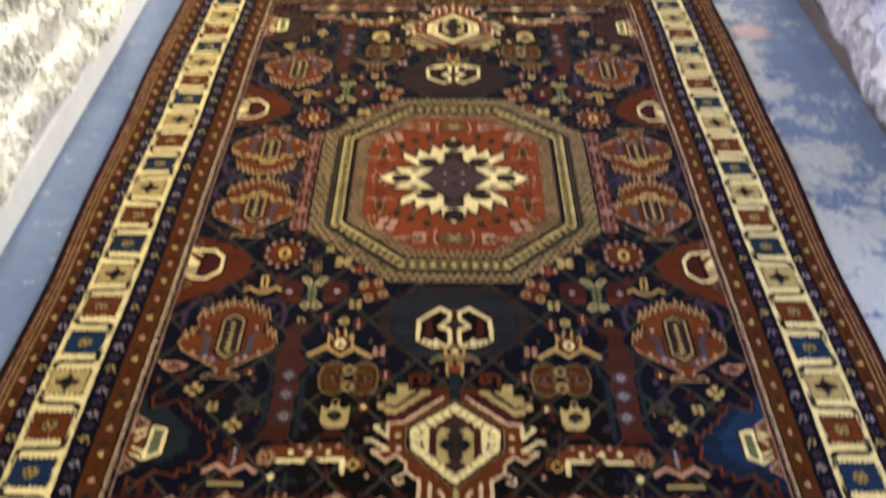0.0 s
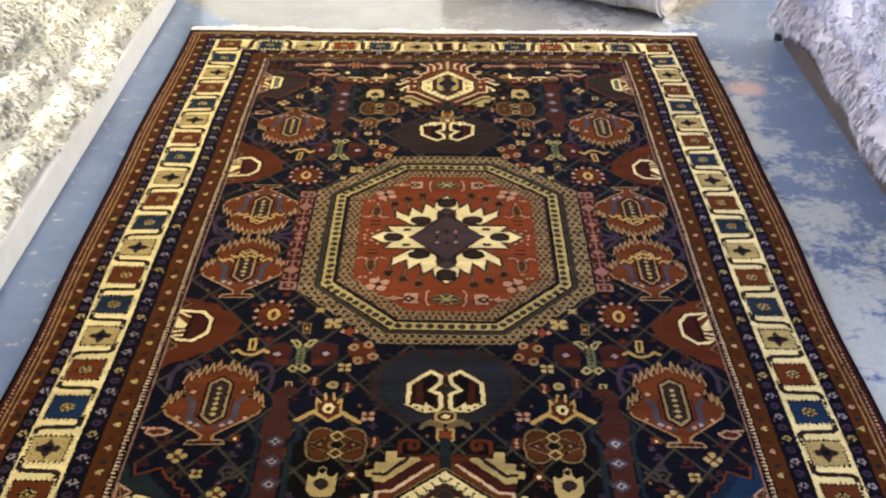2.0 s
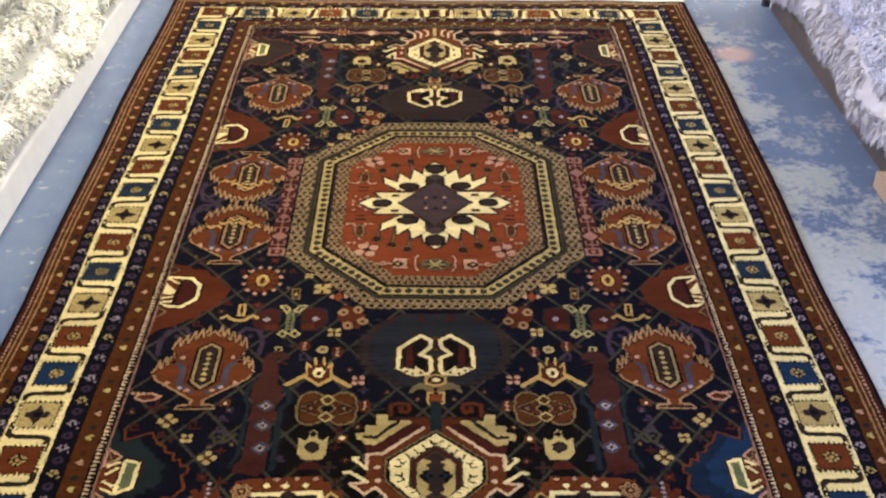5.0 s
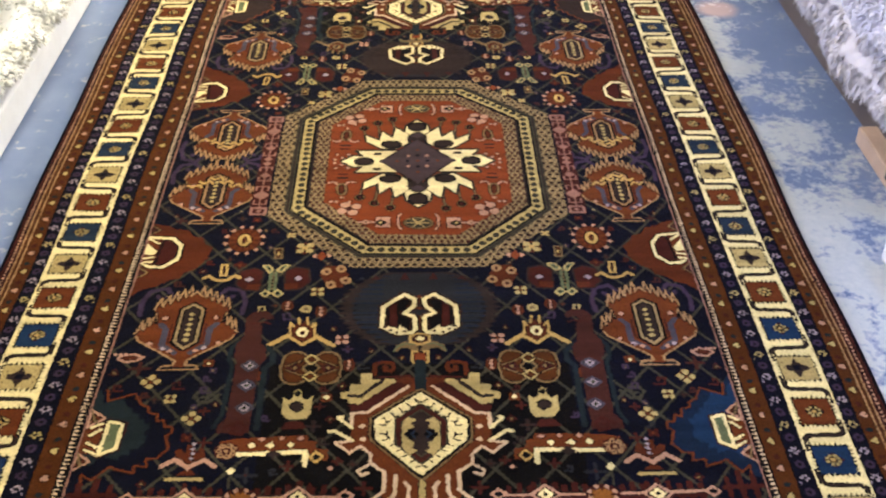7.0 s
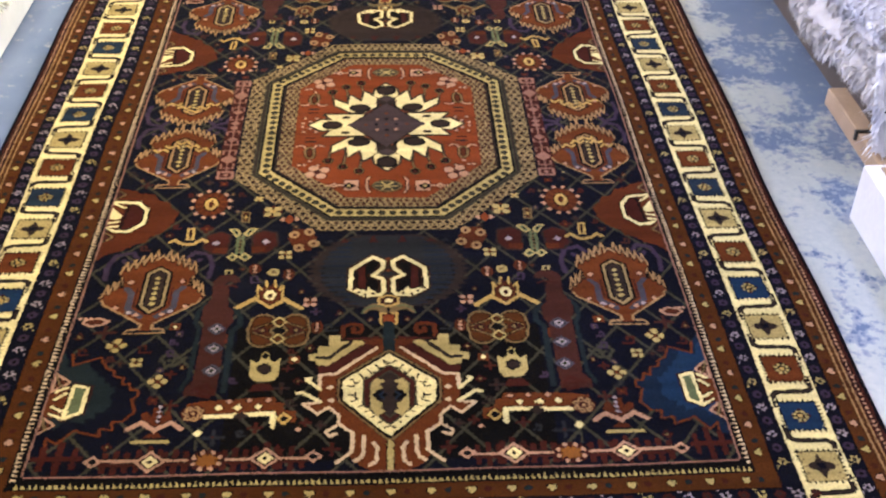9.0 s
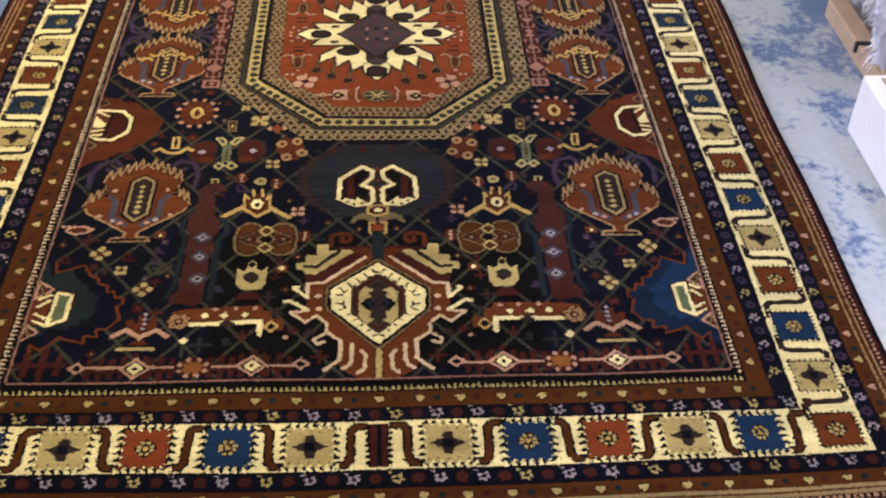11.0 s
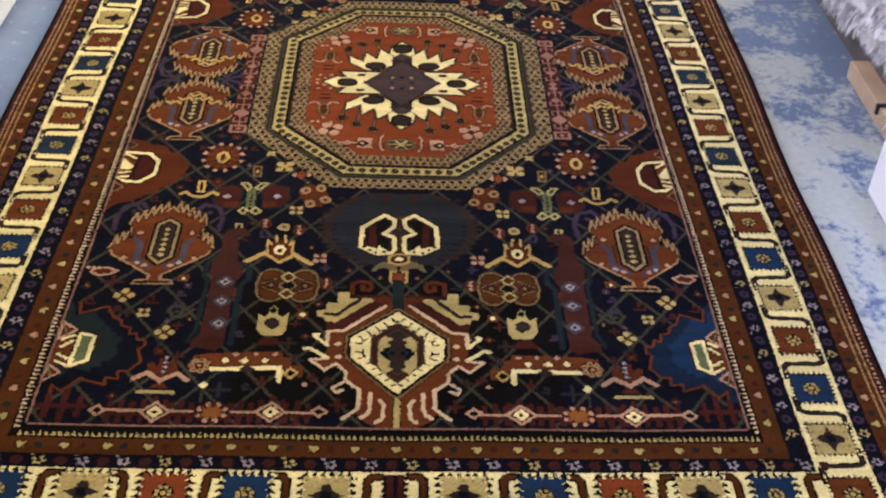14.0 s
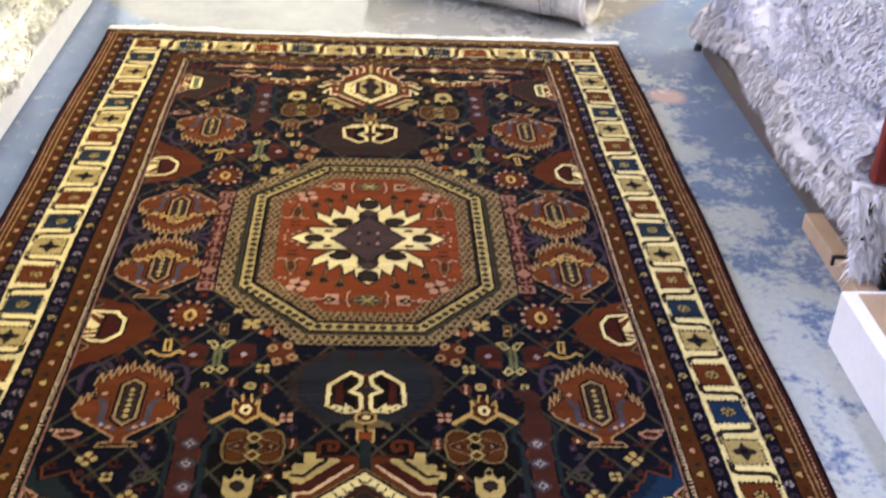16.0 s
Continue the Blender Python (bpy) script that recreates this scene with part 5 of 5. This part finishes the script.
def shaggy_rug(xf, xb, y0, y1, z0, z1, seed, material, label, n, length, droop, bare=0.0, group="", flake=0.0085):
    """One folded shaggy rug of a stack. bare: height of smooth white binding left free of pile along its lower edge."""
    rng = random.Random(seed)
    s = 1 if xf > xb else -1
    rug_ob = thing("shaggy_rug", label, "rug", (0, 0, 0), group)
    verts, faces = folded_body(xf, xb, y0, y1, z0 + bare, z1, seed)
    mesh_part("folded_body", verts, faces, material, rug_ob, smooth=True)

    def spots(r):
        y = r.uniform(y0, y1)
        a = math.asin(r.uniform(-0.66, 0.93))
        h = (z1 - z0 - bare) / 2
        zc = (z0 + bare + z1) / 2
        if r.random() < 0.16:
            return Vector((xf - s * r.uniform(0, 0.25), y, z1)), Vector((s * 0.3, 0, 1))
        z = zc + h * math.sin(a)
        return Vector((xf + s * fold_front(seed, y, z, a, 0.12), y, z)), Vector((s * math.cos(a), 0, math.sin(a) * 0.6))

    v, f = tufts(rng, n, spots, length, flake, droop, 0.42 if flake < 0.01 else 0.36)
    # a comb of straight strands hangs along the lower fold
    def comb(r):
        y = r.uniform(y0, y1)
        return Vector((xf + s * r.uniform(-0.045, -0.005), y, z0 + bare + (z1 - z0 - bare) * r.uniform(0.10, 0.26))), Vector((s * 0.25, 0, -0.5))
    v3, f3 = tufts(rng, n // 8, comb, length * 1.1, 0.0060, 1.6, 0.16)
    k = len(v)
    v, f = v + v3, f + [tuple(i + k for i in q) for q in f3]
    # the folded ends are shaggy too
    def ends(r):
        y = y0 if r.random() < 0.7 else y1
        return Vector((xf - s * r.uniform(-0.02, 0.06), y, r.uniform(z0 + bare, z1))), Vector((0, -1 if y == y0 else 1, 0))
    v2, f2 = tufts(rng, n // 25, ends, length, 0.0080, droop, 0.65)
    k = len(v)
    tagged(mesh_part("shag", v + v2, f + [tuple(i + k for i in q) for q in f2], material, rug_ob), kind="stuff")
    if bare:
        bm = block(min(xf + s * 0.02, xb), max(xf + s * 0.02, xb), y0, y1, z0, z0 + bare, 0.012, 3)
        part("binding", bm, BINDING, rug_ob, "smooth white bound edge")
    return rug_ob


LEFT = -1.175
for k, (z0, z1, back) in enumerate(((0.0, 0.26, 0.0), (0.26, 0.42, 0.055), (0.42, 0.58, 0.095), (0.58, 0.78, 0.13), (0.78, 0.98, 0.15))):
    shaggy_rug(LEFT - back, LEFT - 1.2, -1.9, 2.35 - 0.05 * k, z0, z1, 11 + k, IVORY,
               "folded ivory shaggy rug with a white bound edge, on the floor" if k == 0 else "folded ivory shaggy rug lying on a stack of others",
               13500, 0.019, 0.7, 0.11 if k == 0 else 0.0, "left stack of shaggy rugs", 0.0064)

RIGHT = 1.290
plank = thing("pallet", "low brown board pallet, coloured dark for the shade under the shaggy rugs", "pallet")
part("side_board", block(RIGHT + 0.022, RIGHT + 0.065, -0.14, 1.46, 0, 0.075, 0.004), SHADED_BOARD, plank)
part("top_board", block(RIGHT + 0.069, RIGHT + 1.2, -0.40, 1.46, 0.045, 0.075, 0.004), SHADED_BOARD, plank)
for y in (-0.36, 0.5, 1.4):
    part("bearer", block(RIGHT + 0.069, RIGHT + 1.2, y - 0.04, y + 0.04, 0, 0.041, 0.003), SHADED_BOARD, plank)
board = thing("board", "short beige cardboard lining standing along the stack's foot", "board")
part("panel", block(RIGHT - 0.030, RIGHT + 0.035, -0.455, 0.095, 0, 0.052, 0.005), CARD, board)
for k, (z0, z1, back, y0) in enumerate(((0.079, 0.25, 0.040, -0.15), (0.258, 0.44, 0.012, -0.17), (0.448, 0.70, 0.028, -0.15), (0.708, 0.98, 0.050, -0.16))):
    shaggy_rug(RIGHT + back, RIGHT + 1.15, y0, 1.47 + 0.05 * (k % 2), z0, z1, 31 + k, OAT if k == 0 else FROST,
               "folded oat-grey shaggy rug on the pallet" if k == 0 else "folded white shaggy rug lying on a stack of others",
               17500, 0.038 if k == 0 else 0.019, 1.4 if k == 0 else 0.7, 0.0, "right stack of shaggy rugs", 0.0050 if k == 0 else 0.0056)


def hanging_corner(x, y, z, w, h, seed, material):
    """A shaggy corner that hangs down over the end of the stack."""
    rng = random.Random(seed)
    flap = thing("shaggy_rug", "white shaggy rug corner hanging over the end of the stack", "rug")
    verts, faces = [], []
    for j in range(13):
        f = j / 12
        half = w / 2 * (1 - 0.75 * f)
        for i in range(7):
            g = i / 6 * 2 - 1
            verts.append((x + g * half, y - 0.03 - 0.02 * math.sin(f * 3) - 0.012 * math.cos(g * 3 + seed), z - h * f))
        for i in range(7):
            g = 1 - i / 6 * 2
            verts.append((x + g * half, y + 0.01, z - h * f))
    for j in range(12):
        for i in range(14):
            a, b = j * 14 + i, j * 14 + (i + 1) % 14
            faces.append((a, a + 14, b + 14, b))
    faces += [tuple(range(14)), tuple(range(168, 182))[::-1]]
    mesh_part("folded_body", verts, faces, material, flap, smooth=True)

    def spots(r):
        f = r.random()
        half = w / 2 * (1 - 0.7 * f)
        return Vector((x + r.uniform(-1, 1) * half, y - 0.04, z - h * f)), Vector((0, -1, -0.2))
    v, f = tufts(rng, 1500, spots, 0.06, 0.0052, 0.9)
    tagged(mesh_part("shag", v, f, material, flap), kind="stuff")


hanging_corner(1.30, -0.19, 0.30, 0.12, 0.24, 5, FROST)

red = thing("folded_rug", "dark red folded rug standing in the end of the stack", "rug")
part("body", block(1.272, 1.330, -0.225, -0.185, 0.31, 0.57, 0.012, 3), REDWOOL, red)
# black slab in place of the deep shade between the folded ends
gap_shade = thing("dark_gap", "black slab standing in for the shaded gap at the end of the stack", "sheet")
part("sheet", block(1.325, 1.75, -0.20, -0.18, 0.079, 0.31, 0.006), BLACK, gap_shade)
for k in range(6):
    fold = thing("folded_rug", "thin folded striped rug at the end of the stack", "rug", (0, 0, 0), "thin folded rugs")
    part("body", block(1.285, 1.75, -0.225, -0.185, 0.575 + k * 0.024, 0.595 + k * 0.024, 0.005), REDWOOL if k % 2 else COTTON, fold)
oat = thing("folded_rug", "beige folded rug standing beside the red one", "rug")
part("body", block(1.334, 1.75, -0.222, -0.185, 0.315, 0.57, 0.012, 3), JUTE, oat)
strap = thing("strap", "black strap hanging at the end of the stack", "strap")
part("band", block(1.262, 1.272, -0.262, -0.252, 0.17, 0.28, 0.003), BLACK, strap)
part("tail", block(1.272, 1.300, -0.262, -0.252, 0.17, 0.182, 0.003), BLACK, strap)
clip = thing("clip", "small black clip on the pallet board", "clip")
part("hook", block(RIGHT - 0.038, RIGHT - 0.0305, -0.16, -0.15, 0.03, 0.056, 0.001), BLACK, clip)
part("top", block(RIGHT - 0.038, RIGHT + 0.02, -0.16, -0.148, 0.0525, 0.058, 0.001), BLACK, clip)
post = thing("steel_leg", "slim pale steel leg at the end of the rug stack", "leg")
bm = bmesh.new()
bmesh.ops.create_cone(bm, cap_ends=True, segments=16, radius1=0.012, radius2=0.012, depth=0.10, matrix=Matrix.Translation((1.305, 1.505, 0.08)))
part("tube", bm, STEEL, post)
bm = bmesh.new()
bmesh.ops.create_cone(bm, cap_ends=True, segments=16, radius1=0.017, radius2=0.015, depth=0.03, matrix=Matrix.Translation((1.305, 1.505, 0.015)))
part("rubber_foot", bm, BLACK, post)

# white carton with a torn paper top
carton = thing("carton", "white cardboard carton with torn white paper on its lid", "carton")
BX0, BX1, BY0, BY1, BZ = 1.138, 1.62, -1.02, -0.47, 0.155
part("body", block(BX0, BX1, BY0, BY1, 0, BZ, 0.006, 3), WHITE_CARD, carton)
part("lid", block(BX0 + 0.035, BX1 - 0.02, BY0 + 0.03, BY1 - 0.02, BZ, BZ + 0.004, 0.001), CARD, carton, "bare brown card where the paper is torn off")
rng = random.Random(77)
for k in range(16):
    cx, cy, r = rng.uniform(BX0 + 0.03, BX1 - 0.08), rng.uniform(BY0 + 0.05, BY1 - 0.07), rng.uniform(0.02, 0.055)
    bm = bmesh.new()
    ringv = [bm.verts.new((cx + r * rng.uniform(0.5, 1.2) * math.cos(a * math.tau / 11), cy + 1.4 * r * rng.uniform(0.5, 1.2) * math.sin(a * math.tau / 11), BZ + 0.005 + rng.uniform(0, 0.010))) for a in range(11)]
    top = bm.faces.new(ringv)
    down = bmesh.ops.extrude_face_region(bm, geom=[top])
    bmesh.ops.translate(bm, verts=[v for v in down["geom"] if isinstance(v, bmesh.types.BMVert)], vec=(0, 0, 0.002))
    part("paper_scrap", bm, TAPE, carton)


def roll(name, label, a, b, radius, turns, outer, inner, thick=0.011):
    """A rolled rug: a spiral of cloth with real thickness along the line from a to b on the floor."""
    a, b = Vector(a), Vector(b)
    ob = thing(name, label, "rolled rug")
    along = (b - a).normalized()
    across = along.cross(Vector((0, 0, 1))).normalized()
    verts, faces = [], []
    steps = int(40 * turns)
    rows = 24
    for side in (0, 1):
        for j in range(rows + 1):
            c = a.lerp(b, j / rows)
            wob = 0.004 * math.sin(j * 1.1)
            for k in range(steps + 1):
                t = k / steps
                ang = -math.pi * 0.62 - t * turns * math.tau
                r = radius - (thick + 0.004) * t * turns - (thick if side else 0) + wob
                verts.append(c + across * (r * math.cos(ang)) + Vector((0, 0, radius * 0.94 + r * 0.94 * math.sin(ang) + 0.004)))
    w, half = steps + 1, (rows + 1) * (steps + 1)
    for j in range(rows):
        for k in range(steps):
            q = (j * w + k, j * w + k + 1, (j + 1) * w + k + 1, (j + 1) * w + k)
            faces.append(q)
            faces.append(tuple(i + half for i in q[::-1]))
        for k in (0, steps):
            q = (j * w + k, (j + 1) * w + k, (j + 1) * w + k + half, j * w + k + half)
            faces.append(q)
    for j in (0, rows):
        for k in range(steps):
            faces.append((j * w + k, j * w + k + 1, j * w + k + 1 + half, j * w + k + half))
    mesh_part("spiral", verts, faces, outer, ob, smooth=False)
    return ob, a, b, along, across


PALE = faded_rug_material()
pale, ra, rb, along, across = roll("rolled_rug", "pale distressed grey-beige rug rolled up on the floor", (0.03, 2.28, 0), (0.912, 1.748, 0), 0.125, 2.6, PALE, JUTE)
# bound edge and framing lines round the roll
def hoop(name, parent, at, width, radius, material, label=""):
    verts, faces = [], []
    for k in range(49):
        ang = k / 48 * math.tau
        for d, r in ((-width, radius), (-width, radius + 0.001), (width, radius + 0.001), (width, radius)):
            verts.append(at + along * d + across * (r * math.cos(ang)) + Vector((0, 0, 0.125 * 0.94 + 0.004 + r * 0.94 * math.sin(ang))))
    for k in range(48):
        for j in range(3):
            i = k * 4 + j
            faces.append((i, i + 1, i + 5, i + 4))
    return mesh_part(name, verts, faces, material, parent, label, smooth=True)


GREYLINE = plain("grey_rug_line", (0.20, 0.19, 0.20), 0.9)
hoop("bound_edge", pale, rb - along * 0.008, 0.008, 0.1255, COTTON, "white bound edge")
for d in (0.16, 0.20, 0.84, 0.89):
    hoop("border_line", pale, ra + along * d, 0.0020, 0.1262, GREYLINE)
verts, faces = [], []
rng = random.Random(4)
for k in range(60):
    p = rb + across * rng.uniform(-0.06, 0.07) + Vector((0, 0, 0.004))
    d = (along * rng.uniform(0.5, 1.0) + across * rng.gauss(0.2, 0.5)).normalized() * rng.uniform(0.03, 0.10)
    q = along.cross(Vector((0, 0, 1))) * 0.0025
    i = len(verts)
    verts += [p - q, p + q, p + Vector((0, 0, 0.004)), p + d]
    faces += [(i, i + 1, i + 3), (i + 1, i + 2, i + 3), (i + 2, i, i + 3)]
mesh_part("fringe", verts, faces, COTTON, pale, "loose white fringe")

REDRUG = red_rug_material()
roll("rolled_rug", "red patterned rug rolled up on the floor", (0.72, 2.44, 0), (1.36, 2.38, 0), 0.12, 2.2, REDRUG, JUTE)
box2 = thing("carton", "small white carton beside the red rug roll", "carton")
part("body", block(1.39, 1.44, 2.45, 2.75, 0, 0.22, 0.004), WHITE_CARD, box2)
box3 = thing("carton", "dark brown box behind the rug rolls", "carton")
part("body", block(1.46, 1.95, 2.45, 2.9, 0, 0.30, 0.006), plain("dark_box", (0.035, 0.028, 0.018), 0.7), box3)
